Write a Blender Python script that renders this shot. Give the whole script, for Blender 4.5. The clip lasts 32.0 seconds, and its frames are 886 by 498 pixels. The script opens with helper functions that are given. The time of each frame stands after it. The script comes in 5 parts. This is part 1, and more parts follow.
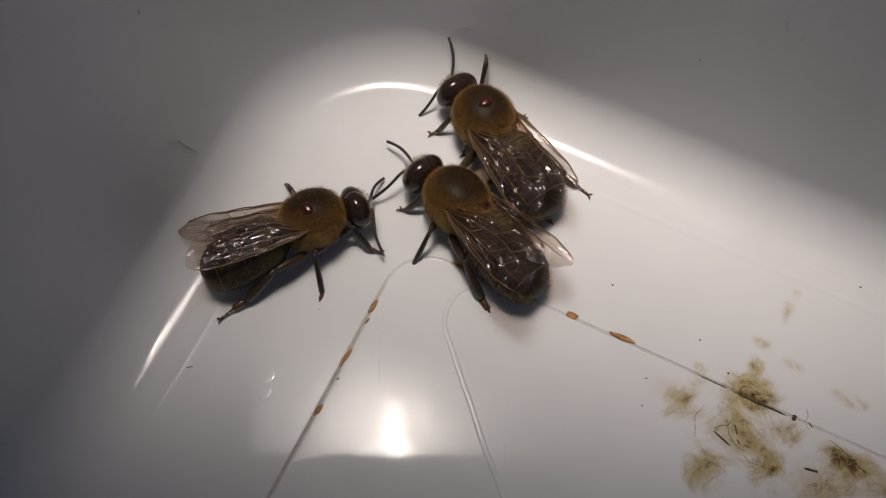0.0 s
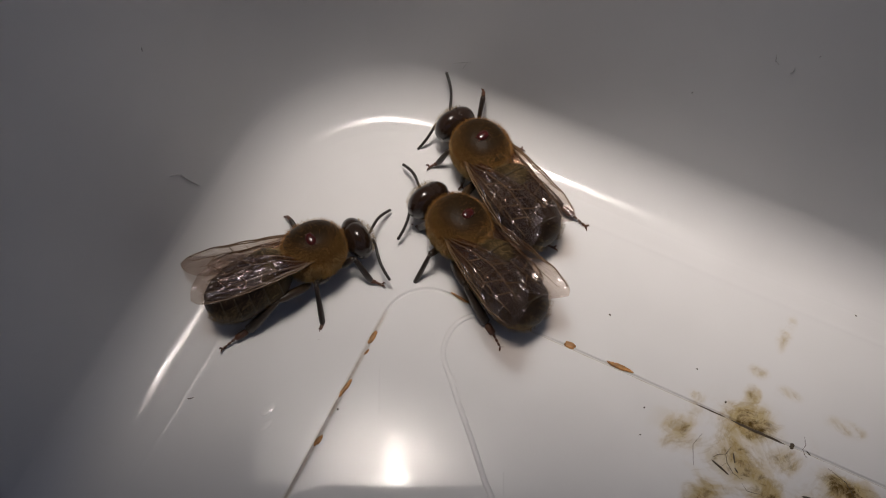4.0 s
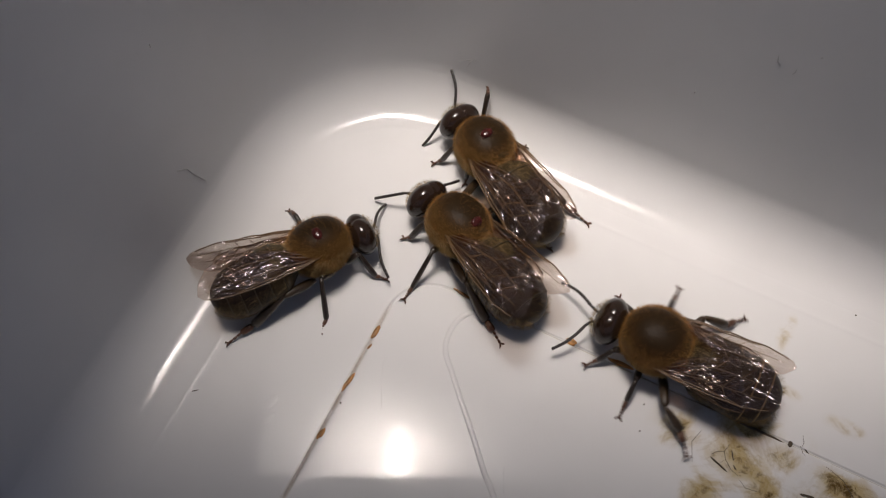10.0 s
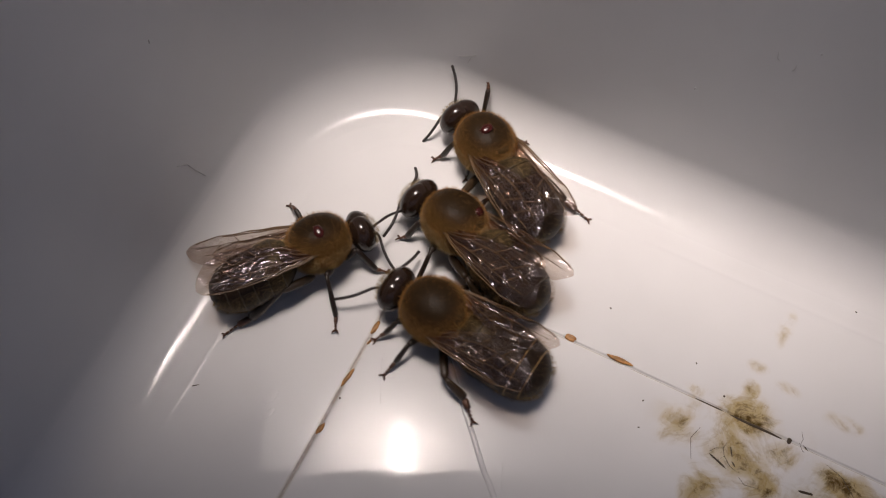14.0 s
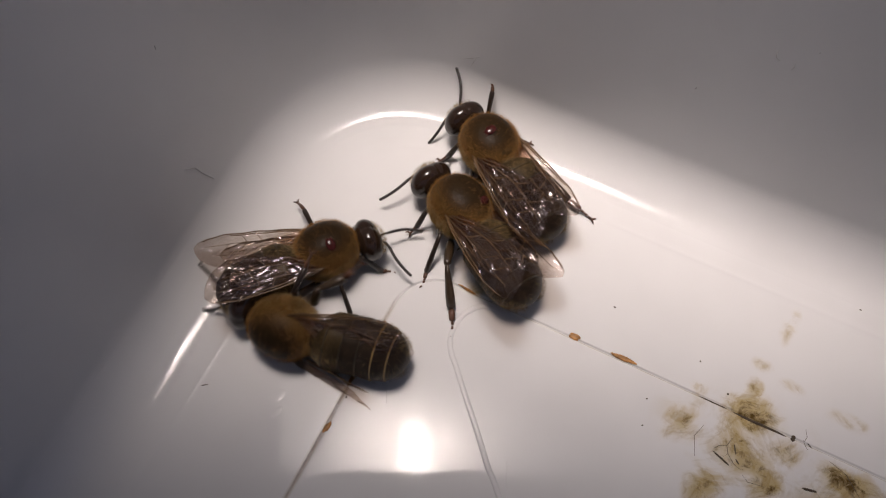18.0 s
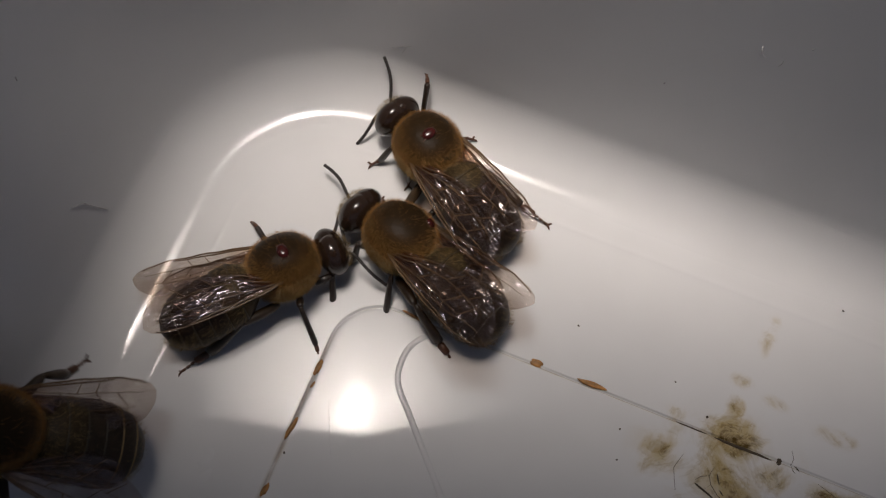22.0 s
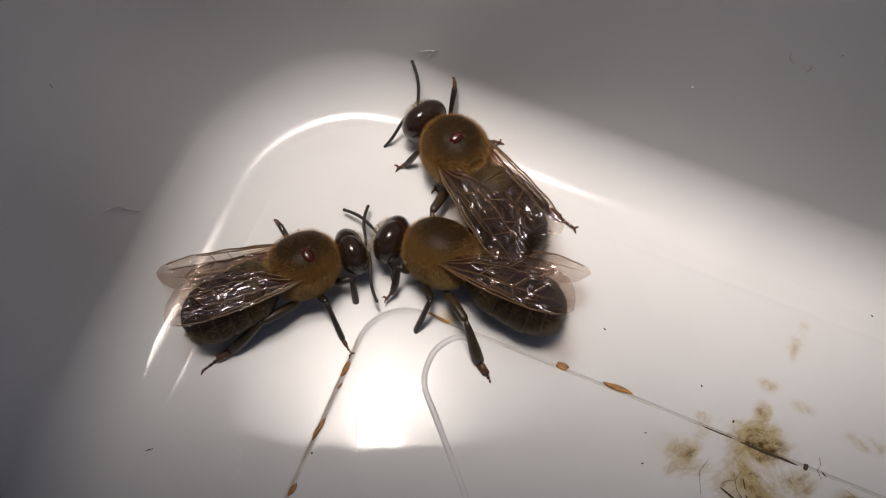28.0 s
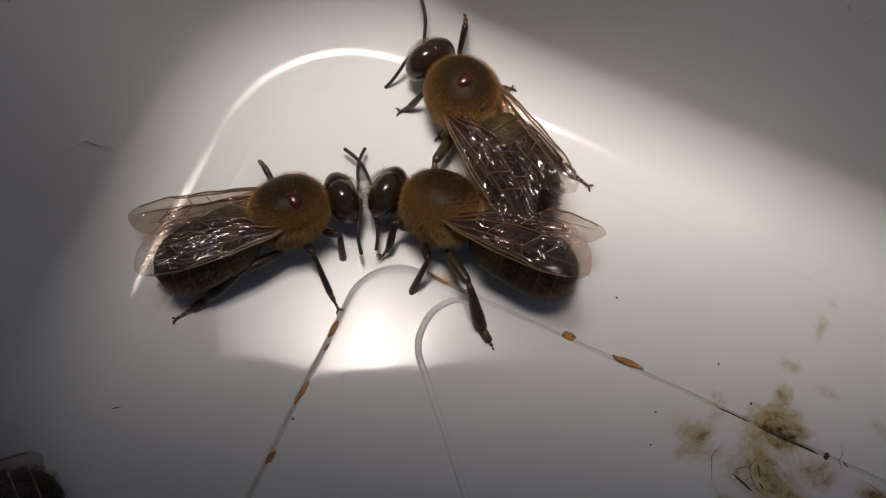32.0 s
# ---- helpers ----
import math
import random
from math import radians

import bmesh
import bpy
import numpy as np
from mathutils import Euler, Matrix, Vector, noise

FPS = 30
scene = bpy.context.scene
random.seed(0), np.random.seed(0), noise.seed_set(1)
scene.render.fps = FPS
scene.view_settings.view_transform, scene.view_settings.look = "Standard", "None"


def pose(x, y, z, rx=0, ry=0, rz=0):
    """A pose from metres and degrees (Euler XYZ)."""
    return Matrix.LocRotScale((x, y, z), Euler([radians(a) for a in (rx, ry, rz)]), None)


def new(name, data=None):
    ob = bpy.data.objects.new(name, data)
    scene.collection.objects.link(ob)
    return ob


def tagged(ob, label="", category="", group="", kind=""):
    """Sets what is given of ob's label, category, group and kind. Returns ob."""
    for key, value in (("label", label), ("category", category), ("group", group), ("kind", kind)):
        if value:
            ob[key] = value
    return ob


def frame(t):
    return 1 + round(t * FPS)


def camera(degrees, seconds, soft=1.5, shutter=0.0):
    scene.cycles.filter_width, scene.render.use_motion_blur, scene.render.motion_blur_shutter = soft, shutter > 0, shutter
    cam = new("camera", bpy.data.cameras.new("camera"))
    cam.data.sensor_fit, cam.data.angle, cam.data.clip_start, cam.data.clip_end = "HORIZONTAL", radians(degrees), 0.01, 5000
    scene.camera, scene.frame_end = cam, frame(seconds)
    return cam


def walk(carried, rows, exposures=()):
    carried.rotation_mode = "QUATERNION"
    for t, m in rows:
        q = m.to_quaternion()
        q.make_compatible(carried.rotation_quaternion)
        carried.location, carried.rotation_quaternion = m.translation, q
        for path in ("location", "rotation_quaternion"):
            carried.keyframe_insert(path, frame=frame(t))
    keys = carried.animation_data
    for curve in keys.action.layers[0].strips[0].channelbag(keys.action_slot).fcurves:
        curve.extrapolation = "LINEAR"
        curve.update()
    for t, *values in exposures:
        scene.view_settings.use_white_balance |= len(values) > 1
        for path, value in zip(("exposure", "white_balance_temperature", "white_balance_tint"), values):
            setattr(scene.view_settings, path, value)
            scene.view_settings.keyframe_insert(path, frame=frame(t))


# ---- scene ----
MM = 0.001

# camera: a hand-held phone close over the corner of a white plastic tub
cam = camera(50.0, 32.0, soft=1.2, shutter=0.5)
CAMERA_ROWS = [
    (0, -1.011, -34.119, 76.567, 23.180, -0.693, 0.879),
    (0.5, -0.823, -34.089, 76.652, 23.190, -0.526, 0.901),
    (1, -1.827, -34.107, 76.399, 23.302, -1.224, 0.678),
    (1.5, -1.305, -34.223, 76.713, 23.780, -0.809, 0.722),
    (2, -0.903, -33.919, 77.144, 24.109, -0.691, 0.813),
    (2.5, -0.390, -34.258, 77.255, 24.705, -0.342, 0.896),
    (3, -0.892, -34.117, 77.211, 24.793, -0.753, 0.729),
    (3.5, -0.650, -34.761, 77.228, 25.069, -0.528, 0.649),
    (5.5, -0.524, -34.521, 77.920, 25.430, -0.262, 0.715),
    (6, -0.713, -34.662, 77.888, 25.774, -0.363, 0.537),
    (6.5, -0.094, -34.345, 78.259, 25.683, 0.051, 0.682),
    (7, -0.513, -34.811, 77.950, 25.960, -0.216, 0.523),
    (7.5, -0.667, -34.695, 78.043, 26.081, -0.449, 0.602),
    (8, -0.823, -35.432, 77.893, 26.262, -0.532, 0.445),
    (8.5, -0.707, -35.063, 77.902, 25.776, -0.493, 0.752),
    (9, -0.320, -34.961, 78.055, 25.076, -0.165, 1.220),
    (9.5, 0.140, -35.383, 78.061, 25.231, 0.191, 1.447),
    (10, -0.292, -34.877, 78.123, 24.875, -0.242, 1.325),
    (10.5, -0.288, -35.126, 78.033, 25.042, -0.224, 1.286),
    (11, 0.194, -34.481, 78.339, 24.547, 0.078, 1.509),
    (11.5, -0.488, -34.813, 78.190, 24.731, -0.372, 1.333),
    (12, -0.074, -34.853, 78.239, 24.773, -0.142, 1.418),
    (12.5, 0.862, -34.324, 78.649, 24.278, 0.453, 1.686),
    (13, 0.749, -34.481, 78.477, 24.299, 0.327, 1.687),
    (13.5, 0.516, -34.551, 78.400, 24.365, 0.217, 1.636),
    (14, 0.302, -34.767, 78.244, 24.528, 0.061, 1.614),
    (14.5, 0.249, -34.746, 78.240, 24.486, 0.039, 1.519),
    (16.5, 0.442, -34.868, 78.166, 24.426, 0.115, 1.613),
    (17, 1.335, -34.830, 78.480, 24.379, 0.733, 1.813),
    (17.5, 0.960, -35.005, 78.594, 24.402, 0.650, 1.857),
    (18, 1.684, -35.245, 78.977, 24.663, 1.315, 1.794),
    (18.5, 0.343, -33.924, 79.158, 24.039, 0.466, 1.144),
    (19, 1.242, -33.507, 79.168, 24.167, 0.687, 0.828),
    (19.5, 1.330, -31.942, 77.678, 24.316, 0.273, -0.217),
    (20, 0.586, -30.748, 76.361, 23.580, -0.642, -0.545),
    (20.5, 0.791, -29.898, 76.461, 23.226, -0.568, -1.195),
    (21, -1.174, -25.101, 73.439, 22.435, -3.299, -3.314),
    (21.5, -1.542, -20.382, 73.290, 19.834, -3.824, -4.175),
    (22, -0.039, -22.499, 72.863, 19.041, -1.875, -3.135),
    (22.5, 0.258, -22.021, 72.703, 19.994, -1.874, -2.946),
    (23, -0.244, -21.429, 72.659, 19.925, -2.202, -3.095),
    (23.5, -0.297, -21.640, 72.701, 20.160, -2.335, -3.027),
    (24, 0.380, -22.052, 73.507, 19.998, -1.446, -2.478),
    (24.5, 0.277, -22.786, 73.265, 20.574, -1.354, -2.257),
    (26.5, -0.083, -22.906, 73.773, 20.743, -1.072, -2.235),
    (27, 0.329, -22.777, 74.125, 21.117, -0.807, -2.324),
    (27.5, 0.771, -22.427, 75.101, 20.839, 0.419, -2.219),
    (28, -0.055, -22.064, 73.495, 18.737, -0.444, -2.411),
    (28.5, 0.800, -22.919, 73.459, 19.272, -0.003, -2.324),
    (29, 1.975, -21.700, 73.421, 18.067, 0.465, -2.665),
    (29.5, 1.696, -21.726, 73.326, 17.717, 0.224, -2.681),
    (30, 1.778, -21.959, 74.925, 20.138, 0.389, -2.468),
    (30.5, 1.208, -21.048, 73.339, 19.331, -0.473, -2.263),
    (31, 0.692, -19.960, 70.904, 18.078, -0.659, -1.391),
    (31.5, -1.783, -20.926, 68.202, 16.924, -2.832, -0.877),
    (32, -0.422, -19.465, 67.566, 15.462, -1.530, -0.141),
]
EXPOSURES = [
    (0, -0.15, 6500, 10), (3, -0.16, 6500, 10), (6, -0.22, 6500, 10), (7, -0.02, 6500, 10), (9, 0.12, 6500, 10), (9.6, 0.13, 6500, 10),
    (11, 0.12, 6640, 15), (14, 0.15, 6640, 15), (18, 0.16, 6640, 15), (19, 0.05, 6570, 12), (20, -0.06, 6550, 11), (21, -0.12, 6500, 10),
    (22, -0.15, 6500, 10), (23, -0.08, 6500, 10), (24, -0.03, 6500, 10), (27, -0.03, 6500, 10), (28, 0.15, 6500, 10), (29, -0.34, 6500, 10),
    (30, -0.5, 6500, 10), (31, 0.0, 6500, 10), (32, 0.06, 6500, 10),
]
walk(cam, [(t, pose(x * MM, y * MM, z * MM, a, b, c)) for t, x, y, z, a, b, c in CAMERA_ROWS], EXPOSURES)

# ---- light: one small warm desk lamp close over the tub, dim cool room round it ----
world = bpy.data.worlds.new("room_light")
scene.world = world
world.use_nodes = True
world.node_tree.nodes["Background"].inputs[0].default_value = (0.60, 0.69, 1.0, 1)
world.node_tree.nodes["Background"].inputs[1].default_value = 0.162

lamp_data = bpy.data.lights.new("desk_lamp", "AREA")
lamp_data.shape, lamp_data.size, lamp_data.size_y = "RECTANGLE", 0.100, 0.080
lamp_data.spread = radians(43)
lamp_data.energy, lamp_data.color = 1.19, (1.0, 0.905, 0.835)


def lamp_face(tree):
    """The lamp's face: a bright bulb low in a bell-shaped reflector, dim towards the rim."""
    geo = tree.nodes.new("ShaderNodeNewGeometry")
    split = tree.nodes.new("ShaderNodeSeparateXYZ")
    tree.links.new(geo.outputs["Parametric"], split.inputs[0])

    def op(kind, a, b):
        n = tree.nodes.new("ShaderNodeMath")
        n.operation = kind
        for slot, v in zip(n.inputs, (a, b)):
            if isinstance(v, (int, float)):
                slot.default_value = v
            else:
                tree.links.new(v, slot)
        return n.outputs[0]
    across, along_y = split.outputs["X"], split.outputs["Y"]

    def glow(cx, cy, sx, sy, much, edge):
        dx = op("DIVIDE", op("SUBTRACT", across, cx), sx)
        dy = op("DIVIDE", op("SUBTRACT", along_y, cy), sy)
        r2 = op("ADD", op("MULTIPLY", dx, dx), op("MULTIPLY", dy, dy))
        return op("MULTIPLY", op("POWER", 2.718, op("MULTIPLY", op("POWER", r2, edge), -1.0)), much)
    total = 0.002
    for blob in LAMP_BLOBS:
        total = op("ADD", total, glow(*blob))
    em = tree.nodes["Emission"]
    tree.links.new(total, em.inputs["Strength"])


# millimetres on the lamp's face: place, reach, strength and sharpness of edge
LAMP_BLOBS = tuple((0.5 + x / 100, 0.5 + y / 80, sx / 100, sy / 80, much, edge) for x, y, sx, sy, much, edge in (
    (0, 2, 31, 24, 0.10, 1.0), (-3, -5, 6, 12, 0.08, 2.5), (-2, -19, 13, 8, 0.055, 2.5), (0, -18, 4, 4, 0.30, 1.2), (10, -1, 3.5, 6, 0.04, 1.0)))
lamp_data.use_nodes = True
lamp_face(lamp_data.node_tree)
lamp = new("desk_lamp", lamp_data)
lamp.matrix_world = pose(-0.009, 0.034, 0.20, -0.5, -8.7, 0)


# ---- materials ----
def material(name):
    m = bpy.data.materials.new(name)
    m.use_nodes = True
    tree = m.node_tree
    return m, tree, tree.nodes["Principled BSDF"]


def node(tree, kind, **values):
    n = tree.nodes.new(kind)
    for key, value in values.items():
        n.inputs[key].default_value = value
    return n


def coords(tree, scale=1.0):
    """Object coordinates in millimetres times scale."""
    tc = tree.nodes.new("ShaderNodeTexCoord")
    mp = tree.nodes.new("ShaderNodeMapping")
    mp.inputs["Scale"].default_value = (1000 * scale,) * 3
    tree.links.new(tc.outputs["Object"], mp.inputs["Vector"])
    return mp.outputs["Vector"]


def ramp(tree, fac, stops):
    r = tree.nodes.new("ShaderNodeValToRGB")
    els = r.color_ramp.elements
    while len(els) < len(stops):
        els.new(0.5)
    for e, (p, c) in zip(els, stops):
        e.position, e.color = p, (*c, 1) if len(c) == 3 else c
    tree.links.new(fac, r.inputs["Fac"])
    return r.outputs["Color"]


def noise_of(tree, vec, scale, detail=4.0, rough=0.55, distortion=0.0):
    n = node(tree, "ShaderNodeTexNoise", Scale=scale, Detail=detail, Roughness=rough, Distortion=distortion)
    tree.links.new(vec, n.inputs["Vector"])
    return n.outputs["Fac"]


def bump(tree, bsdf, height, strength, distance):
    b = node(tree, "ShaderNodeBump", Strength=strength, Distance=distance)
    tree.links.new(height, b.inputs["Height"])
    tree.links.new(b.outputs["Normal"], bsdf.inputs["Normal"])


def math_node(tree, op, a, b, clamp=False):
    n = tree.nodes.new("ShaderNodeMath")
    n.operation, n.use_clamp = op, clamp
    for slot, v in zip(n.inputs, (a, b)):
        if isinstance(v, (int, float)):
            slot.default_value = v
        else:
            tree.links.new(v, slot)
    return n.outputs[0]


def mix_color(tree, fac, a, b):
    n = tree.nodes.new("ShaderNodeMix")
    n.data_type = "RGBA"
    for slot, v in ((n.inputs[0], fac), (n.inputs[6], a), (n.inputs[7], b)):
        if isinstance(v, (tuple, float)):
            slot.default_value = (*v, 1) if isinstance(v, tuple) else v
        else:
            tree.links.new(v, slot)
    return n.outputs[2]


def plastic_material(name, stained, gloss=(0.04, 0.075)):
    """Glossy white plastic; where stained, brown smears dried on round a few places (tub millimetres)."""
    m, tree, bsdf = material(name)
    vec = coords(tree)
    tone = ramp(tree, noise_of(tree, vec, 0.05, 3), [(0.3, (0.60, 0.595, 0.59)), (0.7, (0.66, 0.655, 0.65))])
    color = tone
    if stained:
        def spot(x, y, sx, sy, much):
            mp = tree.nodes.new("ShaderNodeMapping")
            mp.inputs["Location"].default_value = (-x / sx, -y / sy, 0)
            mp.inputs["Scale"].default_value = (1 / sx, 1 / sy, 0)
            tree.links.new(vec, mp.inputs["Vector"])
            g = tree.nodes.new("ShaderNodeTexGradient")
            g.gradient_type = "SPHERICAL"
            tree.links.new(mp.outputs["Vector"], g.inputs["Vector"])
            return math_node(tree, "MULTIPLY", g.outputs["Fac"], much)
        near = None
        for args in STAIN_SPOTS:
            s = spot(*args)
            near = s if near is None else math_node(tree, "MAXIMUM", near, s)
        cloud = math_node(tree, "SUBTRACT", noise_of(tree, vec, 0.26, 5, 0.58, 0.9), 0.5)
        level = math_node(tree, "SUBTRACT", math_node(tree, "ADD", near, math_node(tree, "MULTIPLY", cloud, 2.6)), 0.20)
        wet = math_node(tree, "MULTIPLY", level, 1.5, True)
        streak = math_node(tree, "ABSOLUTE", math_node(tree, "SUBTRACT", noise_of(tree, vec, 0.24, 5, 0.6, 2.2), 0.5), 0)
        stroke = math_node(tree, "SUBTRACT", 1.0, math_node(tree, "MULTIPLY", streak, 17.0), True)
        deep = math_node(tree, "MULTIPLY", math_node(tree, "SUBTRACT", math_node(tree, "ADD", noise_of(tree, vec, 0.8, 7, 0.72, 0.8), math_node(tree, "MULTIPLY", near, 0.30)), 0.685), 6.0, True)
        grit = math_node(tree, "MULTIPLY", math_node(tree, "SUBTRACT", noise_of(tree, vec, 3.4, 3, 0.6, 0.3), 0.66), 14.0, True)
        touched = math_node(tree, "MULTIPLY", near, 6.0, True)
        wet, stroke, deep, grit = (math_node(tree, "MULTIPLY", v, touched) for v in (wet, stroke, deep, grit))
        soft = math_node(tree, "MULTIPLY", math_node(tree, "ADD", level, 0.30), 1.2, True)
        soft = math_node(tree, "MULTIPLY", soft, touched)
        color = mix_color(tree, math_node(tree, "MULTIPLY", soft, 0.22), color, (0.50, 0.37, 0.13))
        color = mix_color(tree, math_node(tree, "MULTIPLY", wet, 0.78), color, (0.38, 0.275, 0.090))
        color = mix_color(tree, math_node(tree, "MULTIPLY", math_node(tree, "MULTIPLY", stroke, soft), 0.42), color, (0.24, 0.150, 0.030))
        color = mix_color(tree, math_node(tree, "MULTIPLY", math_node(tree, "MULTIPLY", deep, wet), 0.95), color, (0.075, 0.042, 0.008))
        color = mix_color(tree, math_node(tree, "MULTIPLY", math_node(tree, "MULTIPLY", grit, wet), 0.8), color, (0.07, 0.042, 0.014))
        # dirt settled along the groove round the panel
        xyz = tree.nodes.new("ShaderNodeSeparateXYZ")
        tree.links.new(vec, xyz.inputs[0])

        def line(across, running, wide):
            off = math_node(tree, "ABSOLUTE", math_node(tree, "ADD", across, 0.06), 0)
            edge = math_node(tree, "SUBTRACT", 1.0, math_node(tree, "DIVIDE", off, wide), True)
            return math_node(tree, "MULTIPLY", edge, math_node(tree, "MULTIPLY", math_node(tree, "SUBTRACT", running, 3.2), 0.6, True))
        groove = math_node(tree, "MAXIMUM", line(xyz.outputs["X"], math_node(tree, "MULTIPLY", xyz.outputs["Y"], -1.0), 0.32), line(xyz.outputs["Y"], xyz.outputs["X"], 0.10))
        silt = math_node(tree, "MULTIPLY", math_node(tree, "SUBTRACT", noise_of(tree, vec, 0.5, 4, 0.6), 0.22), 2.2, True)
        color = mix_color(tree, math_node(tree, "MULTIPLY", math_node(tree, "MULTIPLY", groove, silt), 0.7), color, (0.33, 0.245, 0.13))
    tree.links.new(color, bsdf.inputs["Base Color"])
    rough = ramp(tree, noise_of(tree, vec, 0.4, 5), [(0.3, (gloss[0],) * 3), (0.75, (gloss[1],) * 3)])
    tree.links.new(rough, bsdf.inputs["Roughness"])
    bsdf.inputs["IOR"].default_value = 1.31
    # the moulding is not quite flat: long waves, faint scratches, and one broad swelling of the panel
    swell = tree.nodes.new("ShaderNodeMapping")
    swell.inputs["Location"].default_value = (-6.0 / 9.0, 16.0 / 9.0, 0)
    swell.inputs["Scale"].default_value = (1 / 9.0, 1 / 9.0, 0)
    tree.links.new(vec, swell.inputs["Vector"])
    square = tree.nodes.new("ShaderNodeVectorMath")
    square.operation = "DOT_PRODUCT"
    tree.links.new(swell.outputs["Vector"], square.inputs[0])
    tree.links.new(swell.outputs["Vector"], square.inputs[1])
    dome = math_node(tree, "POWER", 2.718, math_node(tree, "MULTIPLY", square.outputs["Value"], -0.5))
    rub = tree.nodes.new("ShaderNodeMapping")
    rub.inputs["Rotation"].default_value = (0, 0, 0.9)
    rub.inputs["Scale"].default_value = (0.25, 5.0, 1.0)
    tree.links.new(vec, rub.inputs["Vector"])
    scuff = math_node(tree, "MULTIPLY", noise_of(tree, rub.outputs["Vector"], 1.0, 3, 0.6, 0.2), 0.00000035)
    waves = math_node(tree, "ADD", math_node(tree, "MULTIPLY", noise_of(tree, vec, 0.20, 2, 0.4), 0.000030), math_node(tree, "MULTIPLY", noise_of(tree, vec, 1.4, 3, 0.5), 0.0000011))
    relief = math_node(tree, "ADD", math_node(tree, "ADD", waves, scuff), math_node(tree, "MULTIPLY", dome, 0.00030 if stained else 0.0))
    bump(tree, bsdf, relief, 1.0, 1.0)
    return m


def plain(name, color, rough, metal=0.0, grain=1.5, spread=0.35, relief=0.00003, shine=0.5):
    m, tree, bsdf = material(name)
    vec = coords(tree)
    lo, hi = tuple(c * (1 - spread) for c in color), tuple(min(1, c * (1 + spread)) for c in color)
    tree.links.new(ramp(tree, noise_of(tree, vec, grain, 4), [(0.3, lo), (0.7, hi)]), bsdf.inputs["Base Color"])
    bsdf.inputs["Roughness"].default_value, bsdf.inputs["Metallic"].default_value = rough, metal
    bsdf.inputs["Specular IOR Level"].default_value = shine
    if relief:
        bump(tree, bsdf, noise_of(tree, vec, grain * 5, 3), 0.4, relief)
    return m


def wing_material():
    """A clear membrane, faintly brown, with the sheen of its wrinkles."""
    m, tree, bsdf = material("wing_membrane")
    tree.nodes.remove(bsdf)
    vec = coords(tree)
    fold = tree.nodes.new("ShaderNodeMapping")
    fold.inputs["Scale"].default_value = (0.40, 1.35, 0.3)
    fold.inputs["Rotation"].default_value = (0, 0, 0.35)
    tree.links.new(vec, fold.inputs["Vector"])
    wrinkle = noise_of(tree, fold.outputs["Vector"], 0.72, 1.3, 0.5, 0.9)
    tint = ramp(tree, noise_of(tree, vec, 0.5, 3), [(0.3, (0.80, 0.745, 0.70)), (0.7, (0.91, 0.87, 0.835))])
    split = tree.nodes.new("ShaderNodeSeparateXYZ")
    tree.links.new(vec, split.inputs[0])
    root = math_node(tree, "ADD", math_node(tree, "MULTIPLY", split.outputs["X"], 0.30), 1.0, True)
    tint = mix_color(tree, math_node(tree, "MULTIPLY", root, 0.6), tint, (0.62, 0.36, 0.14))
    clear = tree.nodes.new("ShaderNodeBsdfTransparent")
    tree.links.new(tint, clear.inputs["Color"])
    sheen = node(tree, "ShaderNodeBsdfGlossy", Roughness=0.15)
    tree.links.new(ramp(tree, noise_of(tree, vec, 0.35, 2), [(0.35, (0.95, 0.88, 0.86)), (0.65, (0.80, 0.76, 0.95))]), sheen.inputs["Color"])
    b = node(tree, "ShaderNodeBump", Strength=1.0, Distance=0.0014)
    tree.links.new(wrinkle, b.inputs["Height"])
    tree.links.new(b.outputs["Normal"], sheen.inputs["Normal"])
    haze = node(tree, "ShaderNodeBsdfDiffuse", Color=(0.34, 0.26, 0.22, 1))
    veil = node(tree, "ShaderNodeMixShader", Fac=0.014)
    tree.links.new(clear.outputs[0], veil.inputs[1])
    tree.links.new(haze.outputs[0], veil.inputs[2])
    mix = node(tree, "ShaderNodeMixShader", Fac=0.044)
    tree.links.new(veil.outputs[0], mix.inputs[1])
    tree.links.new(sheen.outputs[0], mix.inputs[2])
    tree.links.new(mix.outputs[0], tree.nodes["Material Output"].inputs["Surface"])
    return m


def thorax_material():
    """Brown shell, darker and barer on the shield in the middle of the back."""
    m, tree, bsdf = material("thorax_shell")
    vec = coords(tree)
    mp = tree.nodes.new("ShaderNodeMapping")
    mp.inputs["Location"].default_value = (-2.5 / 3.0, 0, -5.9 / 4.5)
    mp.inputs["Scale"].default_value = (1 / 3.0, 1 / 2.8, 1 / 4.5)
    tree.links.new(vec, mp.inputs["Vector"])
    g = tree.nodes.new("ShaderNodeTexGradient")
    g.gradient_type = "SPHERICAL"
    tree.links.new(mp.outputs["Vector"], g.inputs["Vector"])
    fac = math_node(tree, "ADD", g.outputs["Fac"], math_node(tree, "MULTIPLY", math_node(tree, "SUBTRACT", noise_of(tree, vec, 1.3, 4), 0.5), 0.25))
    tree.links.new(ramp(tree, fac, [(0.04, (0.105, 0.058, 0.018)), (0.26, (0.040, 0.021, 0.008)), (0.52, (0.021, 0.012, 0.005))]), bsdf.inputs["Base Color"])
    bsdf.inputs["Roughness"].default_value = 0.42
    bsdf.inputs["Specular IOR Level"].default_value = 0.08
    bump(tree, bsdf, noise_of(tree, vec, 2.2, 4, 0.6), 0.6, 0.00010)
    return m


